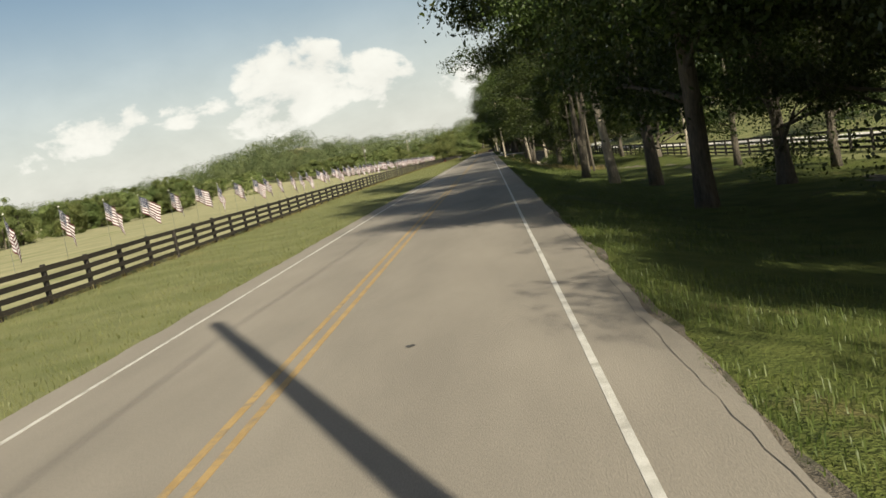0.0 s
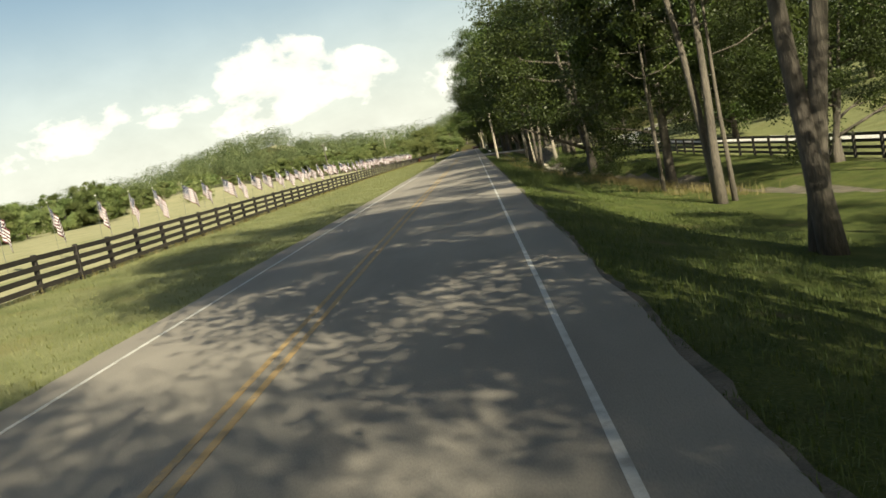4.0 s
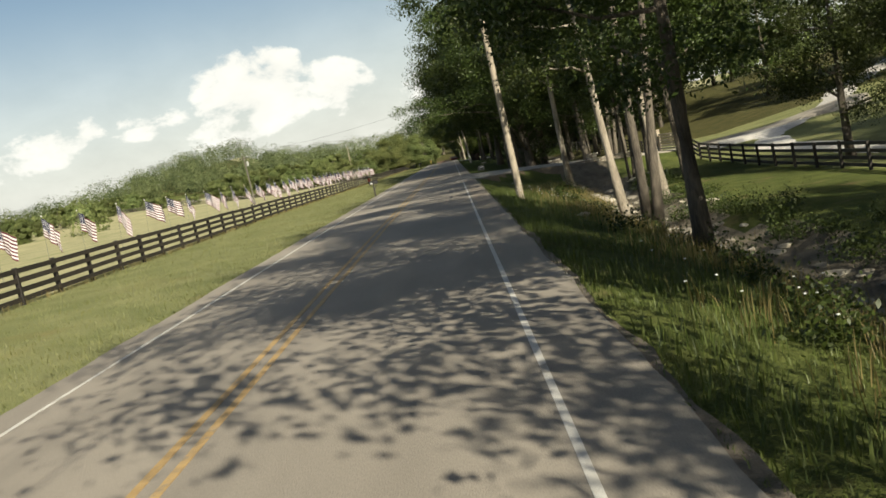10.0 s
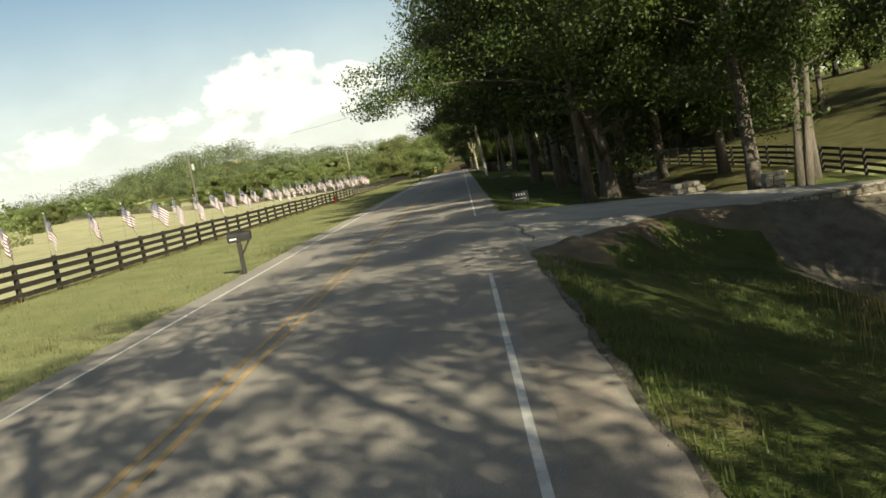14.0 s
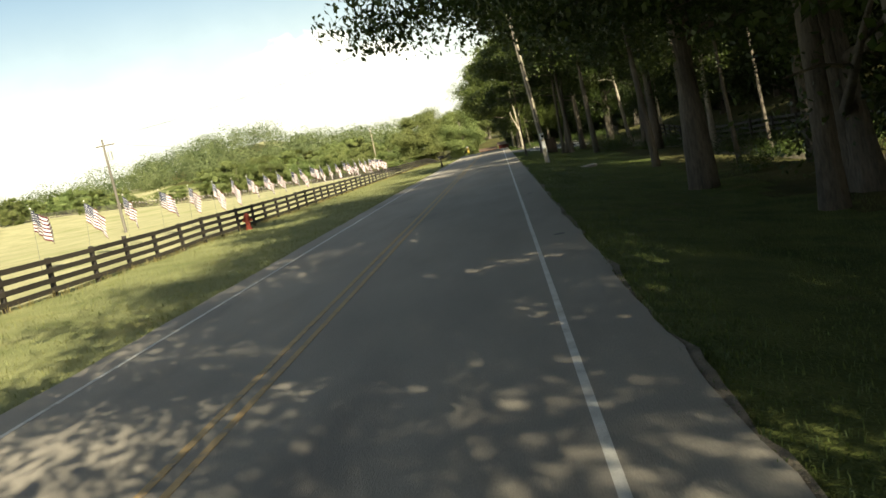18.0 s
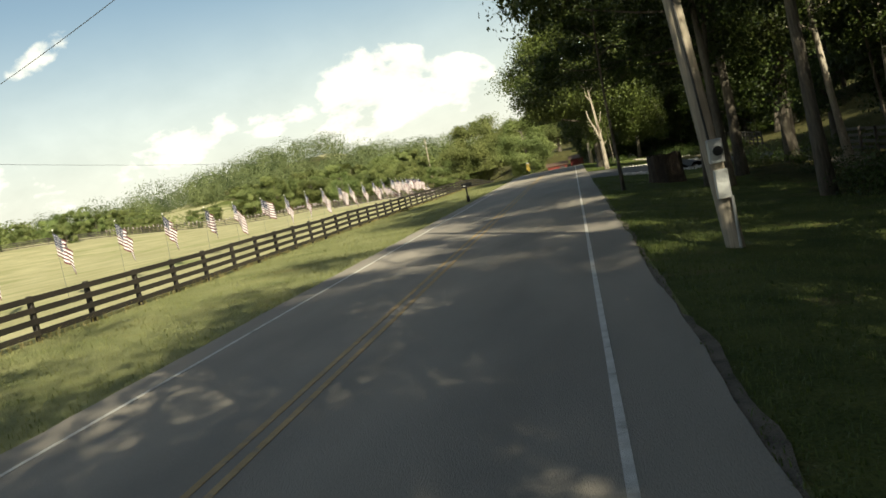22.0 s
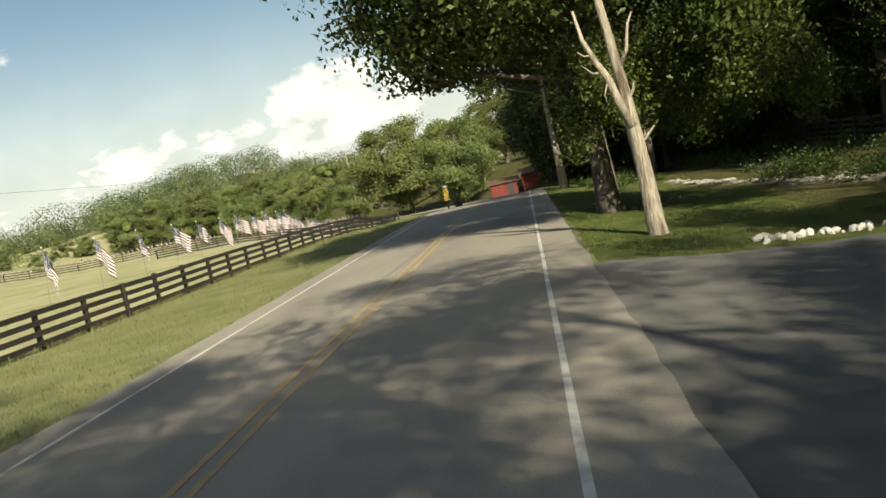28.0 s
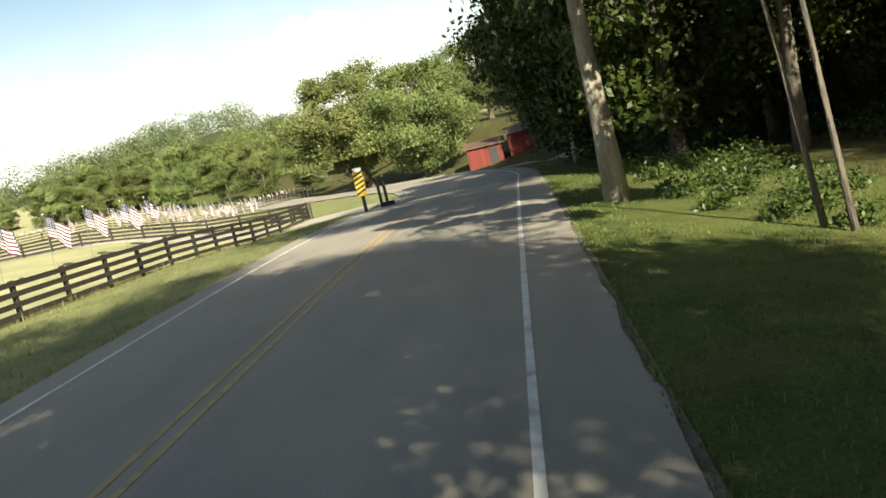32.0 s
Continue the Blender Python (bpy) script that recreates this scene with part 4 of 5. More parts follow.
def hill_woods(r):
    x, y = r.uniform(-480, 120), r.uniform(640, 905)
    return x, y, ground(x, y) - 1.0


def mid_woods(r):
    f = r.random()
    x, y = -95 + 120 * f + r.normal() * 8, 470 + 60 * f + r.normal() * 14
    return x, y, ground(x, y) - 1.0


def right_woods(r):
    x, y = r.uniform(95, 260), r.uniform(40, 420)
    return x, y, ground(x, y) - 1.0


line_rng = np.random.default_rng(5)
pick_rng = random.Random(6)
for i in range(105):
    x, y, z = tree_line(line_rng)
    plant(pick_rng.choice(("hedge", "hedge", "elm", "clump")), x, y, pick_rng.uniform(0.7, 1.08) * (1.0 - 0.36 * smooth01((y - 225) / 110)), pick_rng.uniform(0, 6.28), z, group="trees across the pasture")
for i in range(55):
    x, y, z = mid_woods(line_rng)
    plant(pick_rng.choice(("hedge", "elm", "elm", "clump")), x, y, pick_rng.uniform(0.95, 1.3), pick_rng.uniform(0, 6.28), z, group="trees closing the pasture")
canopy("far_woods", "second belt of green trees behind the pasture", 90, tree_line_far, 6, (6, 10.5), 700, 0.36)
canopy("far_woods", "wooded green hill with haze and crown shading in its leaf colour", 640, hill_woods, 7, (9, 21), 640, 0.5, LEAF_HILL)
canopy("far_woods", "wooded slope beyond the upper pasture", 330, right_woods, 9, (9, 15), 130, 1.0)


def rear_woods(r):
    x, y = r.uniform(-200, 200), r.uniform(-260, -120)
    return x, y, ground(x, y) - 1.0


canopy("far_woods", "distant trees behind the road", 120, rear_woods, 10, (9, 14), 90, 1.2)


# ---------------------------------------------------------------- flags
def flag_meshes(seed, sag, wind):
    """A flag on its pole: the cloth hangs in folds from the upper part of the pole."""
    r = random.Random(seed)
    nu, nv = 15, 8
    verts, faces, uvs = [], [], []
    for i in range(nu):
        u = i / (nu - 1)
        for j in range(nv):
            v = j / (nv - 1)
            x = 0.02 + 1.45 * u * (1 - 0.45 * sag) * wind
            drop_z = -1.35 * u * sag * (0.75 + 0.25 * u)
            wave = 0.10 * math.sin(u * 9 + v * 1.5 + seed) * u ** 0.6 + 0.05 * math.sin(u * 17 + seed * 2.1)
            verts.append((x + 0.05 * math.sin(v * 4 + seed) * u, wave, 1.66 + 0.92 * v + drop_z - 0.10 * u * (1 - v)))
            uvs.append((u, v))
    for i in range(nu - 1):
        for j in range(nv - 1):
            a = i * nv + j
            faces.append((a, a + nv, a + nv + 1, a + 1))
    me = mesh_of("cloth", verts, faces, FLAG, True)
    layer = me.uv_layers.new(name="cloth")
    for loop in me.loops:
        layer.data[loop.index].uv = uvs[loop.vertex_index]
    return me


CLOTHS = [flag_meshes(s, sag, w) for s, sag, w in ((1, 0.45, 0.95), (2, 0.6, 0.9), (3, 0.85, 0.62), (4, 0.5, 0.95), (5, 0.72, 0.75), (6, 0.35, 1.0), (7, 0.8, 0.7))]
bm = bmesh.new()
tube(bm, [(0, 0, -0.3), (0, 0, 1.2), (0, 0, 2.62)], [0.012, 0.011, 0.010], 6)
POLE_ME = bpy.data.meshes.new("pole")
bm.to_mesh(POLE_ME)
bm.free()
POLE_ME.materials.append(FLAG_POLE)
bm = bmesh.new()
bmesh.ops.create_uvsphere(bm, u_segments=8, v_segments=6, radius=0.035, matrix=Matrix.Translation((0, 0, 2.65)))
FINIAL_ME = bpy.data.meshes.new("finial")
bm.to_mesh(FINIAL_ME)
bm.free()
FINIAL_ME.materials.append(FINIAL_PAINT)

FLAG_X, FLAG_STEP = -17.3, 4.6
rng = random.Random(5)
y = 12.2
while y < 340:
    x = FLAG_X - 3 * smooth01((y - 300) / 50) + rng.uniform(-0.12, 0.12)
    f = thing("flag", "striped flag with starred blue canton on a thin pole", "flag", "row of flags along the fence",
              m=pose(x, y, ground(x, y), rng.uniform(-3, 3), rng.uniform(2, 7), rng.uniform(-38, -4)))
    piece("pole", POLE_ME, f)
    piece("finial", FINIAL_ME, f)
    piece("cloth", rng.choice(CLOTHS), f)
    y += FLAG_STEP


def flag_crowd(name, label, spots, seed, size=1.0, lift=0.0):
    """Many far flags on poles, joined."""
    r = random.Random(seed)
    bm = bmesh.new()
    layer = bm.loops.layers.uv.new("cloth")
    for x, y in spots:
        m = pose(x, y, ground(x, y) + lift, r.uniform(-3, 3), r.uniform(0, 6), r.uniform(-60, -10)) @ Matrix.Scale(size, 4)
        me = r.choice(CLOTHS)
        before = len(bm.verts)
        bm.from_mesh(me)
        bm.verts.ensure_lookup_table()
        bmesh.ops.transform(bm, matrix=m, verts=bm.verts[before:])
    me = bpy.data.meshes.new(name)
    bm.to_mesh(me)
    bm.free()
    me.materials.append(FLAG)
    verts, faces = [], []
    for x, y in spots:
        z = ground(x, y)
        k = len(verts)
        for h in (0.0, lift + 2.62 * size):
            verts += [(x - 0.015, y - 0.015, z + h), (x + 0.015, y - 0.015, z + h), (x, y + 0.015, z + h)]
        faces += [(k, k + 1, k + 4, k + 3), (k + 1, k + 2, k + 5, k + 4), (k + 2, k, k + 3, k + 5)]
    group = thing(name, label, "flags", kind="stuff")
    piece("cloths", me, group)
    piece("poles", mesh_of("poles", verts, faces, POLE_WOOD), group)


spots = []
FAR_LINE = ((-112, 332), (-74, 352), (-52, 374), (-36, 387), (-23, 391))
for i in range(110):
    x = -76 + 54 * i / 109
    spots.append((x, lerp_table(FAR_LINE, x) - 0.9))
flag_crowd("flag_row", "row of small flags along the far pasture fence", spots, 3, 0.34, 0.62)
spots = []
rng = random.Random(8)
for row_i in range(3):
    for k in range(12):
        spots.append((-20 - 3.2 * row_i + rng.uniform(-0.2, 0.2) - 0.3 * k, 342 + 2.6 * k + rng.uniform(-0.2, 0.2)))
flag_crowd("flag_field", "dense block of striped flags at the far end of the pasture", spots, 4, 0.8)

far_posts = []
for i in range(43):
    x = -112 + 89 * i / 42
    far_posts.append((x, lerp_table(FAR_LINE, x), ground(x, lerp_table(FAR_LINE, x))))
board_fence("board_fence", "distant black board fence across the far side of the pasture", far_posts, 1.1)

# ---------------------------------------------------------------- poles and wires
def utility_pole(x, y, height, label, lean=(0.0, 0.0), r=0.13, meter=False, arm=False, wood=None):
    z = ground(x, y)
    pole = thing("utility_pole", label, "utility pole", m=Matrix.Translation((x, y, z)))
    rng = random.Random(int(x * 10 + y))
    bm = bmesh.new()
    pts = [(lean[0] * h, lean[1] * h, h) for h in (-0.5, 0.0, height * 0.33, height * 0.66, height)]
    tube(bm, pts, [r * 1.15, r * 1.12, r, r * 0.88, r * 0.75], 12, 0.03, rng)
    part("shaft", bm, wood or POLE_WOOD, pole, smooth=True)
    bm = bmesh.new()
    box(bm, -0.035, -0.035, 0, 0.035, 0.035, 0.16, 0.012, Matrix.Translation((lean[0] * height, lean[1] * height, height)))
    part("insulator", bm, GREY_METAL, pole)
    if arm:
        bm = bmesh.new()
        box(bm, -0.9, -0.05, height - 0.6, 0.9, 0.05, height - 0.48, 0.01)
        part("crossarm", bm, wood or POLE_WOOD, pole)
        bm = bmesh.new()
        tube(bm, [(0.28, 0, height - 1.9), (0.28, 0, height - 1.1)], [0.2, 0.2], 12)
        part("transformer", bm, GREY_METAL, pole)
    if meter:
        bm = bmesh.new()
        box(bm, -0.19, -0.26, 1.32, 0.03, -0.10, 1.68, 0.015)
        body = part("meter_box", bm, GREY_METAL, pole, "grey electric meter box")
        bm = bmesh.new()
        tube(bm, [(-0.06, -0.255, 1.5), (-0.06, -0.33, 1.5)], [0.075, 0.07], 14)
        part("meter_glass", bm, BLACK_METAL, body)
        bm = bmesh.new()
        box(bm, -0.16, -0.25, 0.78, 0.04, -0.11, 1.22, 0.012)
        part("switch_box", bm, GREY_METAL, pole, "grey switch box")
        bm = bmesh.new()
        tube(bm, [(0.05, -0.17, -0.2), (0.05, -0.17, 0.8)], [0.025, 0.025], 8)
        part("conduit", bm, GREY_METAL, pole, "grey plastic conduit")
        bm = bmesh.new()
        tube(bm, [(lean[0] * 1.68 - 0.02, -0.14, 1.68), (lean[0] * (height - 0.7), -0.12 + lean[1] * height, height - 0.7)], [0.018, 0.018], 6)
        part("riser_cable", bm, CABLE, pole)
    return Vector((x + lean[0] * height, y + lean[1] * height, z + height))


def wire(a, b, sag, name="overhead_wire", label="thin black overhead wire strung between wooden poles"):
    bm = bmesh.new()
    pts = []
    for i in range(25):
        f = i / 24
        pts.append(a.lerp(b, f) - Vector((0, 0, sag * 4 * f * (1 - f))))
    tube(bm, pts, [0.012] * 25, 5)
    tagged(part(name, bm, CABLE), label, "wire")


tops = [utility_pole(4.6, -1.4, 9.8, "weathered wooden utility pole at the road's edge", r=0.14),
        utility_pole(4.55, 131.0, 9.0, "sunlit pale wooden utility pole in roadside grass", (-0.02, 0.01), 0.115),
        utility_pole(4.95, 224.3, 9.5, "wooden utility pole carrying electric meter boxes", (-0.075, 0.02), meter=True),
        utility_pole(5.6, 330.0, 8.6, "wooden utility pole among dark trees", (0.0, 0.0))]
tops[0].z -= 0.75
tops.insert(0, Vector((4.6, -70, 8.6)))
mids = [tops[0], tops[1], tops[1].lerp(tops[2], 0.5), tops[2], tops[3], tops[4]]
for a, b, s in zip(mids, mids[1:], (0.6, 0.9, 0.9, 1.2, 1.2)):
    wire(a + Vector((0, 0, 0.12)), b + Vector((0, 0, 0.12)), s)
far_top = utility_pole(-32.5, 253.0, 8.6, "grey wooden utility pole standing in the pasture", (-0.02, 0.0), 0.13, arm=True, wood=POLE_OLD)
far_top2 = utility_pole(-40.0, 478.0, 14.0, "distant wooden utility pole before the trees", (0.0, 0.0), 0.16)
wire(tops[3] + Vector((0, 0, 0.1)), far_top + Vector((0, 0, 0.1)), 0.7)
wire(far_top + Vector((0.3, 0, -0.4)), far_top2, 2.5)


# ---------------------------------------------------------------- mailboxes, hydrant, signs
def mailbox(x, y, label, sleeve):
    z = ground(x, y)
    mb = thing("mailbox", label, "mailbox", "mailboxes", m=pose(x, y, z, 0, 0, 6))
    bm = bmesh.new()
    w = 0.05 if not sleeve else 0.045
    box(bm, -w, -w, -0.4, w, w, 0.86, 0.008)
    part("post", bm, BLACK_METAL if sleeve else FENCE_PAINT, mb)
    if sleeve:
        bm = bmesh.new()
        box(bm, -0.085, -0.085, 0, 0.085, 0.085, 0.34, 0.012)
        box(bm, -0.1, -0.1, 0, 0.1, 0.1, 0.05, 0.01)
        box(bm, -0.095, -0.095, 0.32, 0.095, 0.095, 0.36, 0.008)
        part("post_sleeve", bm, BLACK_METAL, mb)
    else:
        bm = bmesh.new()
        tube(bm, [(0.05, 0, 0.55), (0.24, 0, 0.84)], [0.025, 0.025], 6)
        part("brace", bm, FENCE_PAINT, mb)
    bm = bmesh.new()
    box(bm, -0.24, -0.075, 0.84, 0.30, 0.075, 0.865, 0.004)
    part("shelf", bm, FENCE_PAINT, mb)
    bm = bmesh.new()
    ring = [(-0.085, 0.0), (-0.085, 0.13)] + [(0.085 * math.cos(math.pi * (1 - k / 8)), 0.13 + 0.085 * math.sin(math.pi * k / 8)) for k in range(1, 8)] + [(0.085, 0.13), (0.085, 0.0)]
    a = [bm.verts.new((-0.25, p, 0.868 + q)) for p, q in ring]
    b = [bm.verts.new((0.31, p, 0.868 + q)) for p, q in ring]
    for k in range(len(ring)):
        j = (k + 1) % len(ring)
        bm.faces.new((a[k], a[j], b[j], b[k]))
    bm.faces.new(a[::-1])
    bm.faces.new(b)
    body = part("body", bm, BLACK_METAL, mb)
    bm = bmesh.new()
    box(bm, 0.308, -0.088, 0.87, 0.325, 0.088, 1.06, 0.006)
    part("door", bm, BLACK_METAL, body)
    bm = bmesh.new()
    box(bm, 0.05, -0.100, 0.99, 0.062, -0.090, 1.13, 0.002)
    box(bm, 0.05, -0.100, 1.09, 0.13, -0.090, 1.13, 0.002)
    part("signal_flag", bm, BLACK_METAL, body)
    bm = bmesh.new()
    box(bm, -0.20, -0.0925, 0.89, -0.02, -0.0865, 0.955, 0.0)
    plate = part("number_plate", bm, SIGN_BLACK, body)
    bm = bmesh.new()
    for k in range(4):
        box(bm, -0.185 + 0.042 * k, -0.0965, 0.902, -0.157 + 0.042 * k, -0.0925, 0.943)
    part("number_bars", bm, SIGN_WHITE, plate, "pale bars of a house number")
    return mb


mailbox(-2.93, 157.3, "black metal mailbox on a dark wooden post beside the road", False)
mailbox(-3.35, 259.9, "black mailbox on a sleeved metal post in the verge", True)


def hydrant(x, y):
    z = ground(x, y)
    h = thing("fire_hydrant", "faded red cast-iron fire hydrant beside the fence", "fire hydrant", m=Matrix.Translation((x, y, z)))
    bm = bmesh.new()
    tube(bm, [(0, 0, -0.1), (0, 0, 0.05), (0, 0, 0.051), (0, 0, 0.5)], [0.15, 0.15, 0.105, 0.105], 14)
    tube(bm, [(0, 0, 0.48), (0, 0, 0.53)], [0.14, 0.14], 14)
    part("barrel", bm, RED_PAINT, h, smooth=False)
    bm = bmesh.new()
    tube(bm, [(0, 0, 0.53), (0, 0, 0.60), (0, 0, 0.66), (0, 0, 0.69)], [0.12, 0.11, 0.07, 0.03], 14)
    part("bonnet", bm, RED_PAINT, h)
    for a in (0, 90, 180):
        bm = bmesh.new()
        d = Vector((math.cos(radians(a)), math.sin(radians(a)), 0))
        tube(bm, [d * 0.08 + Vector((0, 0, 0.38)), d * 0.19 + Vector((0, 0, 0.38))], [0.055, 0.06], 10)
        part("outlet_cap", bm, RED_PAINT, h)


hydrant(-8.15, 209.6)


def yard_sign(x, y):
    z = ground(x, y)
    s = thing("yard_sign", "small black sign board with pale lettering on wire legs", "sign", m=pose(x, y, z, 0, 0, -8))
    bm = bmesh.new()
    box(bm, -0.26, -0.012, 0.24, 0.26, 0.012, 0.60, 0.004)
    board = part("board", bm, SIGN_BLACK, s)
    bm = bmesh.new()
    for k in range(4):
        box(bm, -0.15 + 0.09 * k, -0.017, 0.45, -0.115 + 0.09 * k, -0.013, 0.53)
    part("number_bars", bm, SIGN_WHITE, board, "pale bars of a house number")
    bm = bmesh.new()
    for k in range(7):
        box(bm, -0.20 + 0.058 * k, -0.017, 0.34, -0.165 + 0.058 * k, -0.013, 0.36)
    part("text_bars", bm, SIGN_WHITE, board, "pale bars of small lettering")
    for dx in (-0.2, 0.2):
        bm = bmesh.new()
        tube(bm, [(dx, 0, -0.15), (dx, 0, 0.58)], [0.01, 0.01], 6)
        part("leg", bm, BLACK_METAL, s)


yard_sign(4.45, 166.8)


def hazard_marker(x, y, height):
    """A narrow panel with slanting black and yellow stripes on a post."""
    z = ground(x, y)
    s = thing("hazard_marker", "narrow yellow sign with slanting black stripes on a dark post", "road sign", m=pose(x, y, z, 0, 0, 5))
    bm = bmesh.new()
    box(bm, -0.06, -0.05, -0.4, 0.06, 0.05, height, 0.008)
    part("post", bm, FENCE_PAINT, s)
    bm = bmesh.new()
    box(bm, -0.17, -0.075, height - 0.75, 0.17, -0.055, height + 0.12, 0.004)
    panel = part("panel", bm, YELLOW_SIGN, s)
    for k in range(5):
        bm = bmesh.new()
        z0 = height - 0.70 + 0.16 * k
        v = [bm.verts.new(p) for p in ((-0.165, -0.079, z0), (0.165, -0.079, z0 - 0.0 + 0.13), (0.165, -0.079, z0 + 0.075 + 0.13), (-0.165, -0.079, z0 + 0.075))]
        w = [bm.verts.new(p.co + Vector((0, 0.004, 0))) for p in v]
        bm.faces.new(v)
        for i in range(4):
            bm.faces.new((v[i], w[i], w[(i + 1) % 4], v[(i + 1) % 4]))
        part("stripe", bm, SIGN_BLACK, panel)
    bm = bmesh.new()
    box(bm, -0.15, 0.06, height - 0.1, 0.15, 0.085, height + 0.25, 0.004)
    part("back_panel", bm, WHITE_METAL, s, "pale grey back of a second panel")


hazard_marker(-2.7, 317.5, 1.38)
marker = thing("marker_post", "pair of dark posts with a low black box at the drive", "post", m=Matrix.Translation((-2.35 + bend(319), 319.0, ground(-3.1, 319))))
for dx in (0.0, 0.22):
    bm = bmesh.new()
    box(bm, dx - 0.05, -0.05, -0.4, dx + 0.05, 0.05, 1.2 - dx, 0.008)
    part("post", bm, FENCE_PAINT, marker)
bm = bmesh.new()
box(bm, 0.05, -0.3, -0.1, 0.5, -0.06, 0.22, 0.02)
part("box", bm, BLACK_METAL, marker)


# ---------------------------------------------------------------- stones, bridge, gate
def rock_mesh(seed, rough=0.25):
    bm = bmesh.new()
    bmesh.ops.create_icosphere(bm, subdivisions=2, radius=0.5)
    for v in bm.verts:
        n = noise.noise(v.co * 1.7 + Vector((seed * 3.1, 0, 0)))
        v.co *= 1 + rough * n * 1.6
        v.co.z = max(v.co.z, -0.28)
    me = bpy.data.meshes.new("stone")
    bm.to_mesh(me)
    bm.free()
    me.materials.append(STONE)
    return me


def chip_mesh(seed):
    bm = bmesh.new()
    bmesh.ops.create_icosphere(bm, subdivisions=1, radius=0.5)
    for v in bm.verts:
        v.co *= 1 + 0.35 * noise.noise(v.co * 2.1 + Vector((seed * 5.3, 0, 0)))
    me = bpy.data.meshes.new("stone")
    bm.to_mesh(me)
    bm.free()
    me.materials.append(GRAVEL)
    return me


ROCKS = [rock_mesh(s) for s in range(6)]
CHIPS = [chip_mesh(s) for s in range(5)]
rng = random.Random(21)
bed = thing("creek_stones", "pale flat limestone slabs in the dry creek bed", "stones")
for i in range(190):
    y = rng.uniform(96, 151)
    x = creek_x(y) + rng.gauss(0, 1.0)
    s = rng.uniform(0.15, 0.75) * rng.uniform(0.5, 1.0)
    z = ground(x, y)
    piece("stone", rng.choice(ROCKS), bed, pose(x, y, z + 0.02, rng.uniform(-8, 8), rng.uniform(-8, 8), rng.uniform(0, 360)) @ Matrix.Diagonal((s * 1.3, s, s * 0.42, 1)))


def stone_wall(name, label, x0, x1, y, z0, z1, thick, hole=None, seed=0):
    """A wall of single stones laid in courses, with mortar set back behind them. hole: x, z and radius of an arch."""
    r = random.Random(seed)
    wall = thing(name, label, "stone wall")
    bm = bmesh.new()
    if hole:
        hx, hz, hr = hole
        box(bm, x0, y - thick / 2 + 0.03, z0, hx - hr, y + thick / 2 - 0.03, z1 - 0.03)
        box(bm, hx + hr, y - thick / 2 + 0.03, z0, x1, y + thick / 2 - 0.03, z1 - 0.03)
        box(bm, hx - hr, y - thick / 2 + 0.03, hz + hr * 0.9, hx + hr, y + thick / 2 - 0.03, z1 - 0.03)
    else:
        box(bm, x0, y - thick / 2 + 0.03, z0, x1, y + thick / 2 - 0.03, z1 - 0.03)
    part("core", bm, EARTH, wall)
    bm = bmesh.new()
    box(bm, -0.5, -0.5, -0.5, 0.5, 0.5, 0.5, 0.09)
    me = bpy.data.meshes.new("stone")
    bm.to_mesh(me)
    bm.free()
    me.materials.append(STONE)
    z = z0
    while z < z1 - 0.02:
        h = min(r.uniform(0.11, 0.19), z1 - z)
        x = x0 - r.uniform(0, 0.1)
        while x < x1:
            w = r.uniform(0.18, 0.42)
            cx, cz = x + w / 2, z + h / 2
            if not hole or (cx - hole[0]) ** 2 + (max(cz - hole[1], 0)) ** 2 > (hole[2] + 0.05) ** 2:
                piece("stone", me, wall, Matrix.Translation((cx, y + r.uniform(-0.02, 0.02), cz)) @ Matrix.Rotation(r.uniform(-0.04, 0.04), 4, "Y") @ Matrix.Diagonal((w - 0.015, thick, h - 0.012, 1)))
            x += w
        z += h
    return wall


stone_wall("bridge_wall", "rough limestone headwall with a dark culvert arch", 8.9, 13.9, 157.75, -2.7, -0.50, 0.42, (11.3, -1.85, 0.8), 1)
stone_wall("bridge_pier", "short limestone pier beside the driveway", 9.5, 10.2, 166.0, -1.3, -0.28, 0.5, None, 2)
stone_wall("bridge_pier", "short limestone pier at the driveway's far end", 12.3, 12.9, 165.6, -1.5, -0.42, 0.5, None, 3)
bm = bmesh.new()
tube(bm, [(11.3, 157.9, -1.85), (11.3, 166.0, -1.75)], [0.85, 0.85], 18)
for f in [f for f in bm.faces if len(f.verts) > 4]:
    bm.faces.remove(f)
tagged(part("culvert_pipe", bm, SKIN), "dark concrete culvert under the driveway", "culvert")

# pale farm gate with two posts
gate = thing("farm_gate", "weathered five-bar wooden gate closed across the gravel lane", "gate", m=pose(17.35, 157.4, ground(17.1, 159.5), 0, 0, 97))
for k in range(6):
    bm = bmesh.new()
    box(bm, 0.15, -0.02, 0.18 + 0.19 * k, 4.35, 0.02, 0.29 + 0.19 * k, 0.006)
    part("bar", bm, GATE_WOOD, gate)
for x in (0.2, 2.25, 4.25):
    bm = bmesh.new()
    box(bm, x - 0.05, -0.045, 0.14, x + 0.05, -0.021, 1.28, 0.006)
    part("upright", bm, GATE_WOOD, gate)
for name_x in (0.0, 4.5):
    post = thing("gate_post", "square pale brown wooden gate post", "gate post", "gate posts", m=gate.matrix_basis @ Matrix.Translation((name_x, 0, 0)))
    bm = bmesh.new()
    box(bm, -0.11, -0.11, -0.4, 0.11, 0.11, 1.5, 0.015)
    part("post", bm, GATE_WOOD, post)
    bm = bmesh.new()
    box(bm, -0.14, -0.14, 1.5, 0.14, 0.14, 1.56, 0.015)
    part("cap", bm, GATE_WOOD, post)


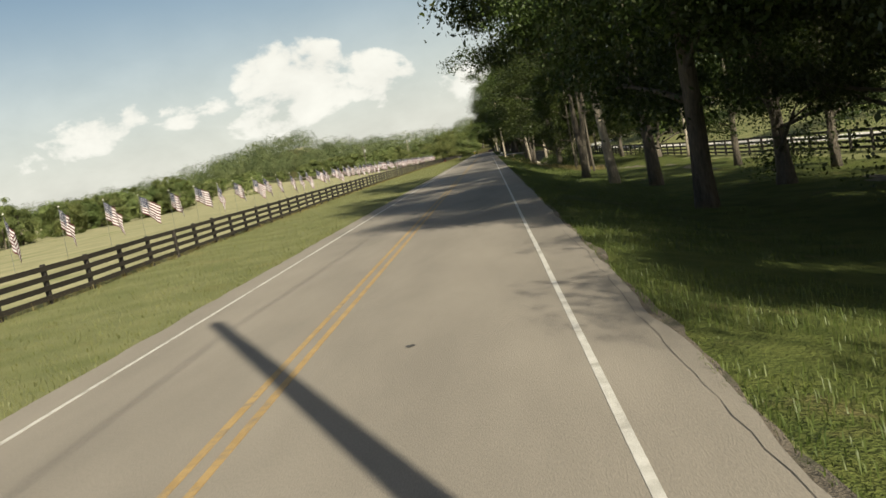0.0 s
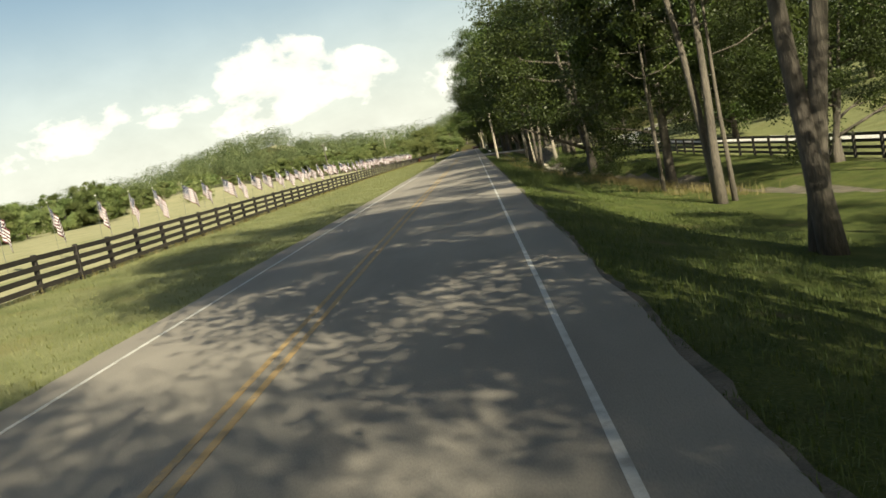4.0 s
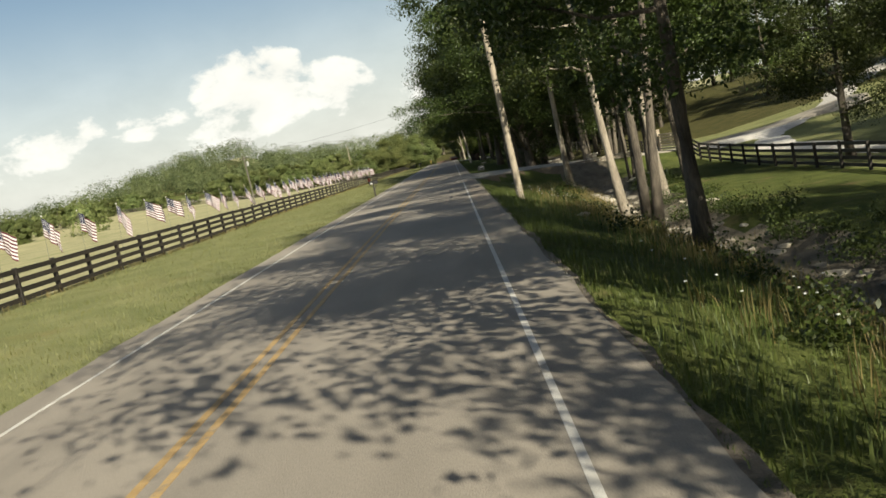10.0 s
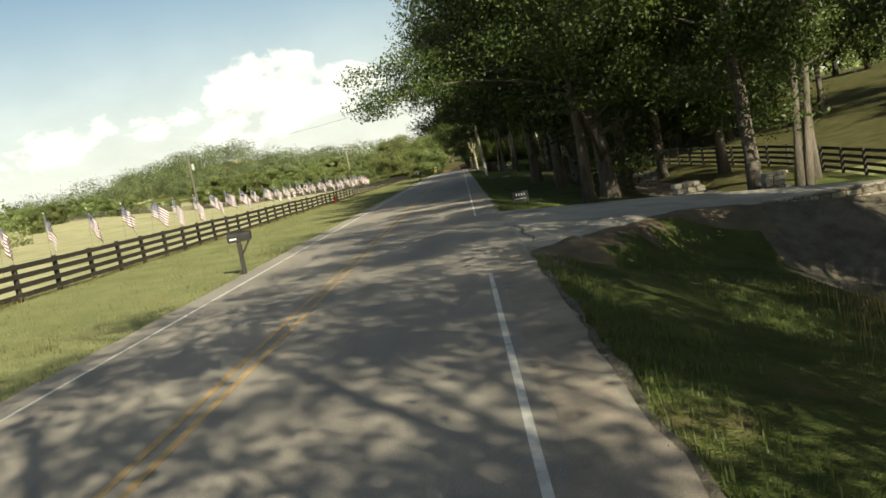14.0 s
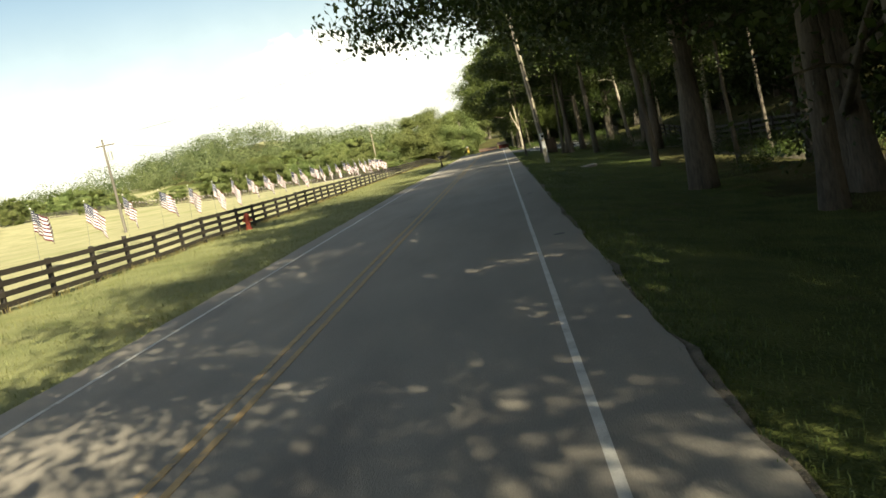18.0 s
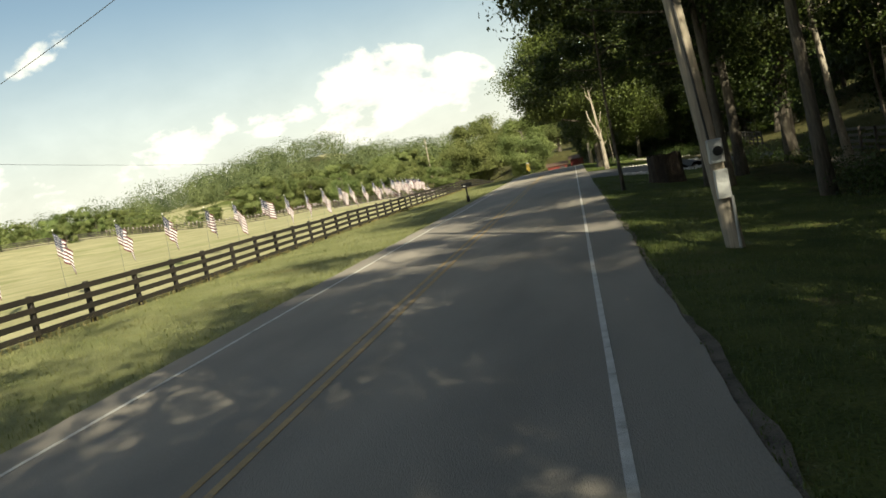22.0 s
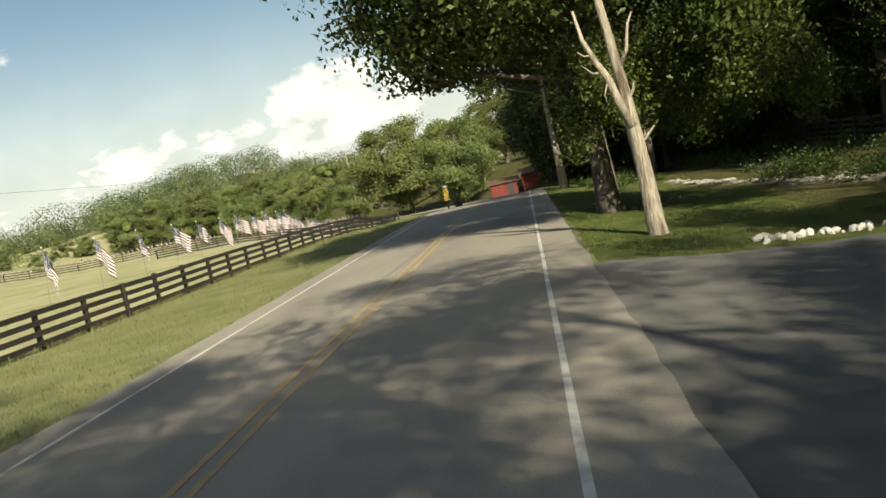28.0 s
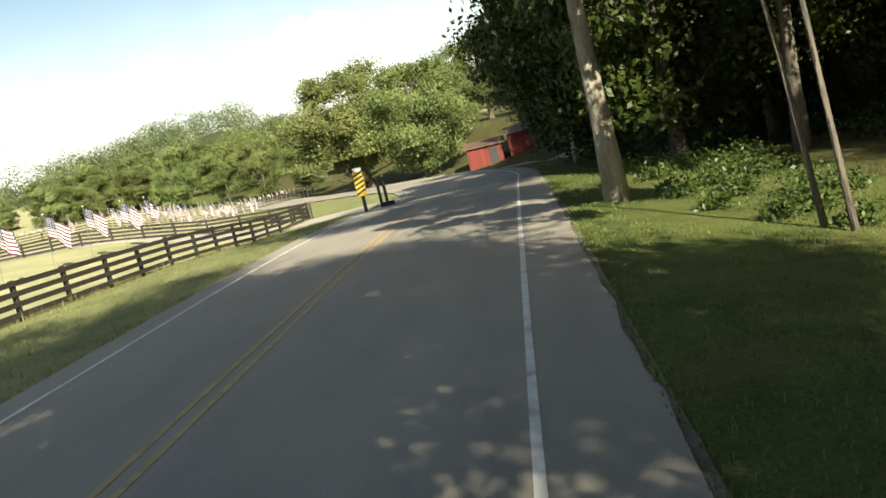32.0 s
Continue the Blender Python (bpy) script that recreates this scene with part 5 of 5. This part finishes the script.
def lane(name, label, line, width, material):
    verts, faces = [], []
    pts = []
    for (x0, y0), (x1, y1) in zip(line, line[1:]):
        for k in range(10):
            pts.append((x0 + (x1 - x0) * k / 10, y0 + (y1 - y0) * k / 10))
    pts.append(line[-1])
    for i, (x, y) in enumerate(pts):
        a, b = pts[max(i - 1, 0)], pts[min(i + 1, len(pts) - 1)]
        d = Vector((b[0] - a[0], b[1] - a[1])).normalized()
        for k in (-1, -0.5, 0, 0.5, 1):
            px, py = x - d.y * width / 2 * k, y + d.x * width / 2 * k
            verts.append((px, py, ground(px, py) + (0.07 if abs(k) < 1 else -0.02)))
    for i in range(len(pts) - 1):
        for k in range(4):
            a = 5 * i + k
            faces.append((a, a + 1, a + 6, a + 5))
    return tagged(new(name, mesh_of(name, verts, faces, material, True)), label, "lane", kind="structure")


lane("gravel_lane", "white gravel lane behind the far fence", ((23, 50), (21.5, 80), (20.3, 110), (20.0, 135), (20.5, 150), (23, 158)), 2.4, GRAVEL)
lane("gravel_lane", "white gravel lane climbing the pasture", ((18.6, 157), (24, 158), (30, 164), (36, 176), (48, 190), (70, 205)), 3.0, GRAVEL)
lane("gravel_lane", "pale gravel entrance between the fence ends", ((-3.2, 327), (-7, 329), (-12, 333), (-20, 340), (-34, 346)), 4.5, DRIVE_PALE)
lane("gravel_lane", "pale gravel yard before the red barn", ((-3, 352), (2, 356), (9, 360), (16, 366)), 4.0, DRIVE_PALE)

lane("creek_gravel", "pale gravel of the small creek under the trees", ((11.2, 280.0), (10.2, 284.0), (9.4, 288.0), (8.8, 291.5), (8.5, 294.5)), 0.75, CREEK_BED)
bed = thing("creek_stones", "pale loose stones in the narrow creek under the trees", "stones")
for i in range(150):
    y = rng.uniform(280, 295)
    x = lerp_table(((280, 11.2), (284, 10.2), (288, 9.4), (291.5, 8.8), (294.5, 8.5)), y) + rng.gauss(0, 0.16)
    s = rng.uniform(0.08, 0.24)
    piece("stone", rng.choice(ROCKS), bed, pose(x, y, ground(x, y) + 0.08, 0, 0, rng.uniform(0, 360)) @ Matrix.Diagonal((s * 1.3, s, s * 0.45, 1)))

# loose stones at the side road
heap = thing("rubble_stones", "white rubble stones heaped round the twin pipes", "stones")
for i in range(260):
    x = rng.uniform(5.2, 10.5)
    y = 258.6 + rng.gauss(0, 0.55) - 0.16 * (x - 5)
    s = rng.uniform(0.07, 0.22)
    piece("stone", rng.choice(CHIPS), heap, pose(x, y, ground(x, y) + s * 0.2, rng.uniform(0, 360), rng.uniform(0, 360), 0) @ Matrix.Diagonal((s, s * 0.8, s * 0.7, 1)))
heap = thing("rubble_stones", "white rubble stones along the side road's edge", "stones")
for i in range(120):
    x = rng.uniform(6.0, 11.0)
    y = 271.9 + rng.gauss(0, 0.35)
    s = rng.uniform(0.06, 0.19)
    piece("stone", rng.choice(CHIPS), heap, pose(x, y, ground(x, y) + s * 0.2, rng.uniform(0, 360), rng.uniform(0, 360), 0) @ Matrix.Diagonal((s, s * 0.8, s * 0.7, 1)))
for px in (8.1, 9.0):
    bm = bmesh.new()
    tube(bm, [(px, 258.2, -0.62), (px, 258.6, -0.62), (px, 270.0, -0.62)], [0.44, 0.44, 0.44], 18)
    for f in [f for f in bm.faces if len(f.verts) > 4]:
        bm.faces.remove(f)
    tagged(part("drain_pipe", bm, SKIN), "black round drain pipe under the side road", "pipe", "twin drain pipes")

slab = thing("concrete_slab", "flat pale concrete cover slab lying in the grass", "slab", m=pose(6.1, 215.4, ground(6.1, 215.4) - 0.01, 2, -4, 8))
bm = bmesh.new()
box(bm, -0.55, -0.35, -0.06, 0.55, 0.35, 0.04, 0.015)
part("slab", bm, STONE, slab)

# old stump, broad and hollow-topped
stump = thing("tree_stump", "broad dark rotten tree stump with a broken top", "tree stump", m=Matrix.Translation((6.35, 247.0, ground(6.35, 247.0))))
bm = bmesh.new()
rings = []
for j in range(8):
    h = 1.22 * j / 7
    ring = []
    for k in range(22):
        a = 2 * math.pi * k / 22
        r = (0.66 + 0.12 * math.exp(-h * 3)) * (1 + 0.20 * noise.noise((math.cos(a) * 1.6, math.sin(a) * 1.6, h * 0.5)) + 0.07 * math.sin(a * 7))
        top = 0.26 * noise.noise((math.cos(a) * 2.2, math.sin(a) * 2.2, 4.0)) if j == 7 else 0
        ring.append(bm.verts.new((math.cos(a) * r, math.sin(a) * r, h - 0.1 + top)))
    rings.append(ring)
inner = [bm.verts.new((v.co.x * 0.72, v.co.y * 0.72, v.co.z - 0.25)) for v in rings[-1]]
for a, b in zip(rings + [rings[-1]], rings[1:] + [inner]):
    if a is b:
        continue
    for k in range(22):
        bm.faces.new((a[k], a[(k + 1) % 22], b[(k + 1) % 22], b[k]))
bm.faces.new(inner)
part("stump", bm, ROTTEN, stump, smooth=False)

# dead bleached tree with broken limbs
LEAN = Matrix.Rotation(radians(3.0), 4, "Y")
dead = thing("dead_tree", "bleached dead tree trunk with short broken limbs", "dead tree", m=Matrix.Translation((4.98, 274.9, ground(4.98, 274.9))) @ LEAN)
rng2 = random.Random(3)
bm = bmesh.new()
spine = [(0.0, 0, -0.3), (0, 0, 0.0), (-0.04, 0.02, 0.5), (-0.07, 0.03, 1.1), (-0.13, 0.05, 1.8), (-0.20, 0.05, 2.4), (-0.27, 0.06, 3.0), (-0.42, 0.08, 4.2), (-0.62, 0.1, 5.6), (-0.8, 0.1, 7.0)]
tube(bm, spine, [0.20, 0.175, 0.15, 0.14, 0.135, 0.125, 0.10, 0.08, 0.055, 0.02], 20, 0.05, rng2)
for v in bm.verts:
    # long twisted ridges of bare wood
    a = math.atan2(v.co.y, v.co.x + 0.09 * v.co.z) + 0.5 * v.co.z
    v.co += Vector((math.cos(a - 0.5 * v.co.z), math.sin(a - 0.5 * v.co.z), 0)) * (0.022 * math.sin(4 * a) + 0.014 * math.sin(9 * a)) * max(0.0, 1 - v.co.z / 6)
part("trunk", bm, DEAD_WOOD, dead, smooth=True)
for pts, rad in (
        ([(-0.16, 0.0, 2.05), (-0.38, -0.02, 2.6), (-0.5, -0.05, 3.0), (-0.66, -0.05, 3.3), (-0.85, 0.0, 3.75), (-0.95, 0.0, 4.3)], 0.10),
        ([(-0.55, -0.05, 3.1), (-0.75, 0.0, 3.12), (-0.92, 0.05, 3.3)], 0.035), ([(-0.72, -0.03, 3.45), (-0.86, -0.05, 3.45), (-0.98, -0.06, 3.55)], 0.025), ([(-0.5, -0.05, 2.95), (-0.6, -0.1, 2.7), (-0.57, -0.12, 2.5)], 0.02),
        ([(-0.16, 0.06, 1.75), (0.02, 0.06, 1.78), (0.14, 0.05, 1.92), (0.22, 0.05, 2.0)], 0.045), ([(0.02, 0.06, 1.8), (0.03, 0.0, 1.95)], 0.025),
        ([(-0.2, 0.05, 2.5), (-0.06, 0.04, 2.72), (-0.04, 0.04, 2.85)], 0.05), ([(-0.28, 0.06, 3.1), (-0.08, 0.02, 3.45), (0.0, 0, 3.9), (0.1, 0, 4.1)], 0.05),
        ([(-0.5, 0.08, 4.8), (-0.8, 0.1, 5.3), (-0.9, 0.1, 5.9), (-1.15, 0.1, 6.2)], 0.05), ([(-0.6, 0.1, 5.4), (-0.3, 0.1, 5.9), (-0.25, 0.1, 6.6)], 0.04)):
    bm = bmesh.new()
    tube(bm, pts, [rad * (1 - 0.75 * i / (len(pts) - 1)) for i in range(len(pts))], 8, 0.12, rng2)
    part("limb", bm, DEAD_WOOD, dead, smooth=True)

# ---------------------------------------------------------------- red barn
BARN_Z = ground(1.0, 375)
barn = thing("barn", "red boarded barn with a low wing and dull metal roofs", "barn", m=pose(0, 374, BARN_Z))


def barn_wing(x0, x1, depth, eave, ridge, set_back):
    """Boarded walls under a gabled roof whose ridge runs across."""
    for k in range(round((x1 - x0) / 0.28)):
        bm = bmesh.new()
        box(bm, x0 + 0.28 * k, set_back - 0.03, -0.4, x0 + 0.272 + 0.28 * k, set_back, eave, 0.006)
        part("board", bm, BARN_RED, barn)
    bm = bmesh.new()
    box(bm, x0, set_back + 0.002, -0.4, x1, set_back + depth, eave)
    part("wall", bm, BARN_RED, barn)
    bm = bmesh.new()
    mid = set_back + depth / 2
    v = [bm.verts.new(p) for p in ((x0 - 0.3, set_back - 0.3, eave), (x1 + 0.3, set_back - 0.3, eave), (x1 + 0.3, mid, ridge), (x0 - 0.3, mid, ridge), (x1 + 0.3, set_back + depth + 0.3, eave), (x0 - 0.3, set_back + depth + 0.3, eave))]
    w = [bm.verts.new(p.co + Vector((0, 0, 0.1))) for p in v]
    for q in ((0, 1, 2, 3), (3, 2, 4, 5)):
        bm.faces.new([v[i] for i in q][::-1])
        bm.faces.new([w[i] for i in q])
    for a, b in ((0, 1), (1, 2), (2, 4), (4, 5), (5, 3), (3, 0)):
        bm.faces.new((v[a], v[b], w[b], w[a]))
    part("roof", bm, ROOF_RUST, barn, "rusty dark metal roof")


barn_wing(-2.1, 1.4, 5.0, 1.7, 2.2, 0.0)
barn_wing(2.1, 4.4, 5.0, 2.3, 2.9, -0.6)
# no opening is cut: a black panel paints the doorway's inner shade
bm = bmesh.new()
box(bm, 0.1, -0.07, -0.3, 0.9, -0.035, 1.5, 0.01)
part("door", bm, SIGN_BLACK, barn, "flat black panel drawn as a doorway's dark inside")


# ---------------------------------------------------------------- grass
def blades(name, label, count, place, seed, height, width, material, splay=0.35, bends=True):
    """Grass: each blade is a bent, pointed strip of three triangles."""
    r = np.random.default_rng(seed)
    base = np.array([p for p in (place(r) for _ in range(count)) if p is not None])
    n = len(base)
    h = height * r.uniform(0.55, 1.25, size=(n, 1))
    a = r.uniform(0, 2 * math.pi, size=n)
    out = np.stack([np.cos(a), np.sin(a), np.zeros(n)], 1)
    side = np.stack([-np.sin(a), np.cos(a), np.zeros(n)], 1) * width * r.uniform(0.7, 1.3, size=(n, 1))
    s = splay * r.uniform(0.2, 1.6, size=(n, 1))
    mid = base + out * h * s * 0.35 + np.array([0, 0, 1]) * h * 0.6
    tip = base + out * h * s * 1.1 + np.array([0, 0, 1]) * h * (1.0 - 0.25 * s)
    low = base - np.array([0, 0, 0.04])
    verts = np.stack([low - side, low + side, mid + side * 0.7, mid - side * 0.7, tip], 1).reshape(-1, 3)
    k = np.arange(n)[:, None] * 5
    quads = (k + np.array([[0, 1, 2, 3]]))
    tris = (k + np.array([[3, 2, 4]]))
    me = bpy.data.meshes.new(name)
    me.vertices.add(5 * n)
    me.vertices.foreach_set("co", verts.astype(np.float32).ravel())
    me.loops.add(7 * n)
    me.loops.foreach_set("vertex_index", np.concatenate([quads, tris], 1).astype(np.int32).ravel())
    me.polygons.add(2 * n)
    starts = (np.arange(n)[:, None] * 7 + np.array([[0, 4]])).ravel()
    me.polygons.foreach_set("loop_start", starts.astype(np.int32))
    me.materials.append(material)
    me.update(calc_edges=True)
    return tagged(new(name, me), label, "grass", kind="stuff")


def on_drive(x, y):
    return any(y0 - 1.6 * math.exp(-(x - 3.3) / 2) - 0.3 < y < y1 + 1.6 * math.exp(-(x - 3.3) / 2) + 0.3 for y0, y1 in (DRIVE1, DRIVE2)) and x > 3


def right_tuft(lo, hi, y0, y1):
    def place(r):
        y = r.uniform(y0, y1)
        x = ROAD_RIGHT + lo + (hi - lo) * r.random() ** 1.4
        if noise.noise((x * 0.5, y * 0.35, 2.0)) < -0.25 or on_drive(x, y):
            return None
        return x + bend(y), y, ground(x + bend(y), y)
    return place


def left_tuft(r):
    y = r.uniform(6, 318)
    x = ROAD_LEFT - 0.02 - 5.5 * r.random() ** 1.3
    return x, y, ground(x, y)


def edge_tuft(r):
    y = r.uniform(3, 318)
    x = ROAD_RIGHT - 0.05 + abs(r.normal()) * 0.25
    return None if on_drive(x, y) else (x, y, ground(x, y))


def fence_tuft(r):
    y = r.uniform(10, 332)
    x = FENCE_X + r.normal() * 0.16
    return x, y, ground(x, y)


def tall_patch(r):
    y = r.uniform(74, 135)
    x = ROAD_RIGHT + 0.15 + 3.2 * r.random() ** 1.2
    if noise.noise((x * 0.9, y * 0.5, 5.0)) < -0.1:
        return None
    return x, y, ground(x, y)


def dry_patch(r):
    y = r.uniform(70, 150)
    x = creek_x(y) - 2.2 + r.normal() * 0.9
    if x < 4.4 or noise.noise((x * 0.7, y * 0.4, 8.0)) < -0.05:
        return None
    return x, y, ground(x, y)


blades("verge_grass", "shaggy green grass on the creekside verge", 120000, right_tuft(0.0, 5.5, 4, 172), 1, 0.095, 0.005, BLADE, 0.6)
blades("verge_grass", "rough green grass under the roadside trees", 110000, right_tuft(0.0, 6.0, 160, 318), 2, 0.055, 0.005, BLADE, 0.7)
blades("mown_grass", "short mown yellow-green verge grass", 90000, left_tuft, 3, 0.07, 0.006, BLADE_MOWN, 0.6)
blades("edge_grass", "straggling grass along the broken asphalt edge", 14000, edge_tuft, 4, 0.05, 0.005, BLADE, 0.8)
blades("fence_grass", "uncut pale grass along the fence foot", 16000, fence_tuft, 5, 0.2, 0.005, BLADE_DRY, 0.5)
blades("tall_grass", "tall green weeds leaning over the creek bank", 12000, tall_patch, 6, 0.26, 0.006, BLADE, 0.5)
blades("dry_grass", "dry tan grass on the creek bank", 14000, dry_patch, 7, 0.40, 0.006, BLADE_DRY, 0.5)


def weeds(name, label, spots, seed, size, leaf, material):
    """Bushy weeds: loose mounds of small leaves."""
    r = np.random.default_rng(seed)
    pts, sizes = [], []
    for x, y, s in spots:
        n = int(700 * s)
        d = r.normal(size=(n, 3)) * (0.38 * s, 0.38 * s, 0.30 * s)
        d[:, 2] = np.abs(d[:, 2]) + 0.05
        pts.append(d + (x, y, ground(x, y)))
        sizes.append(leaf * r.uniform(0.6, 1.3, size=n))
    me = leaf_mesh(name, np.concatenate(pts), np.concatenate(sizes), r, material)
    tagged(new(name, me), label, "undergrowth", kind="stuff")


rng = random.Random(31)
spots = [(creek_x(y) + 1.5 + rng.gauss(0, 0.4), y, rng.uniform(0.45, 1.0)) for y in [90 + 1.1 * i for i in range(52)]]
spots += [(creek_x(y) - 2.4 + rng.gauss(0, 0.4), y, rng.uniform(0.4, 0.9)) for y in [88 + 2.4 * i for i in range(24)]]
weeds("creek_bushes", "dark leafy bushes along the creek bank", spots, 41, 1.0, 0.04, LEAF)
spots = [(rng.uniform(5.4, 9.0), y, rng.uniform(0.25, 0.62)) for y in [297 + 0.5 * i for i in range(80)]]
spots += [(rng.uniform(9.5, 17), rng.uniform(196, 260), rng.uniform(0.7, 1.5)) for _ in range(40)]
spots += [(rng.uniform(10, 16), rng.uniform(280, 345), rng.uniform(0.5, 1.2)) for _ in range(70)]
weeds("wood_edge_bushes", "leafy green undergrowth at the edge of the woods", spots, 42, 1.0, 0.045, LEAF)

# white wildflowers in the verge
flowers = thing("wildflowers", "small white wildflower heads on thin stems in the verge", "wildflowers")
bm = bmesh.new()
bmesh.ops.create_icosphere(bm, subdivisions=1, radius=0.018)
bmesh.ops.scale(bm, vec=(1, 1, 0.45), verts=bm.verts)
head_me = bpy.data.meshes.new("flower_head")
bm.to_mesh(head_me)
bm.free()
head_me.materials.append(SIGN_WHITE)
bm = bmesh.new()
tube(bm, [(0, 0, -0.6), (0.01, 0, 0)], [0.005, 0.003], 4)
stem_me = bpy.data.meshes.new("stem")
bm.to_mesh(stem_me)
bm.free()
stem_me.materials.append(BLADE)
for i in range(70):
    y = rng.choice((rng.uniform(104, 112), rng.uniform(126, 132), rng.uniform(126, 131), rng.uniform(90, 112)))
    x = rng.uniform(4.2, 6.2)
    z = ground(x, y) + rng.uniform(0.4, 0.6)
    piece("flower_head", head_me, flowers, Matrix.Translation((x, y, z)))
    piece("stem", stem_me, flowers, Matrix.Translation((x, y, z)))

# cracks, seams and spots on the asphalt
marks = thing("road_marks", "dark tar seams, cracks and oil spots on the asphalt", "road marks", kind="stuff")


def crack(points, width, z=0.004):
    verts, faces = [], []
    r = random.Random(len(points) * 7 + int(points[0][1]))
    pts = []
    for (x0, y0), (x1, y1) in zip(points, points[1:]):
        for k in range(8):
            f = k / 8
            pts.append((x0 + (x1 - x0) * f + r.gauss(0, 0.012), y0 + (y1 - y0) * f + r.gauss(0, 0.02)))
    pts.append(points[-1])
    for i, (x, y) in enumerate(pts):
        a, b = pts[max(i - 1, 0)], pts[min(i + 1, len(pts) - 1)]
        d = Vector((b[0] - a[0], b[1] - a[1])).normalized()
        w = width * r.uniform(0.3, 1.0)
        verts += [(x - d.y * w, y + d.x * w, z), (x + d.y * w, y - d.x * w, z)]
    for i in range(len(pts) - 1):
        faces.append((2 * i, 2 * i + 1, 2 * i + 3, 2 * i + 2))
    piece("crack", mesh_of("crack", verts, faces, TAR), marks)


crack(((3.62, 157.5), (3.75, 156.2), (3.66, 155.0), (3.82, 153.9), (3.75, 153.2)), 0.035, 0.008)
crack(((3.8, 154.0), (4.3, 154.3), (4.8, 154.1)), 0.02, 0.0)
for y0 in (2, 11.5):
    crack(((3.40, y0), (3.43, y0 + 2), (3.38, y0 + 4.5), (3.38, y0 + 7), (3.41, y0 + 9.5)), 0.004)
for x, y, s in ((2.55, 175.4, 0.16), (2.43, 151.9, 0.13), (2.45, 151.0, 0.06), (1.2, 9.0, 0.05), (3.2, 188.6, 0.09), (2.5, 117.2, 0.05), (1.6, 116.5, 0.06), (3.1, 199.4, 0.08)):
    verts = [(x, y, 0.005)]
    for k in range(14):
        a = 2 * math.pi * k / 14
        r = s * (1 + 0.35 * noise.noise((math.cos(a) * 2 + x, math.sin(a) * 2 + y, 1.0)))
        verts.append((x + math.cos(a) * r, y + math.sin(a) * r * 1.2, 0.005))
    piece("oil_spot", mesh_of("oil_spot", verts, [(0, k, k % 14 + 1) for k in range(1, 15)], TAR), marks)
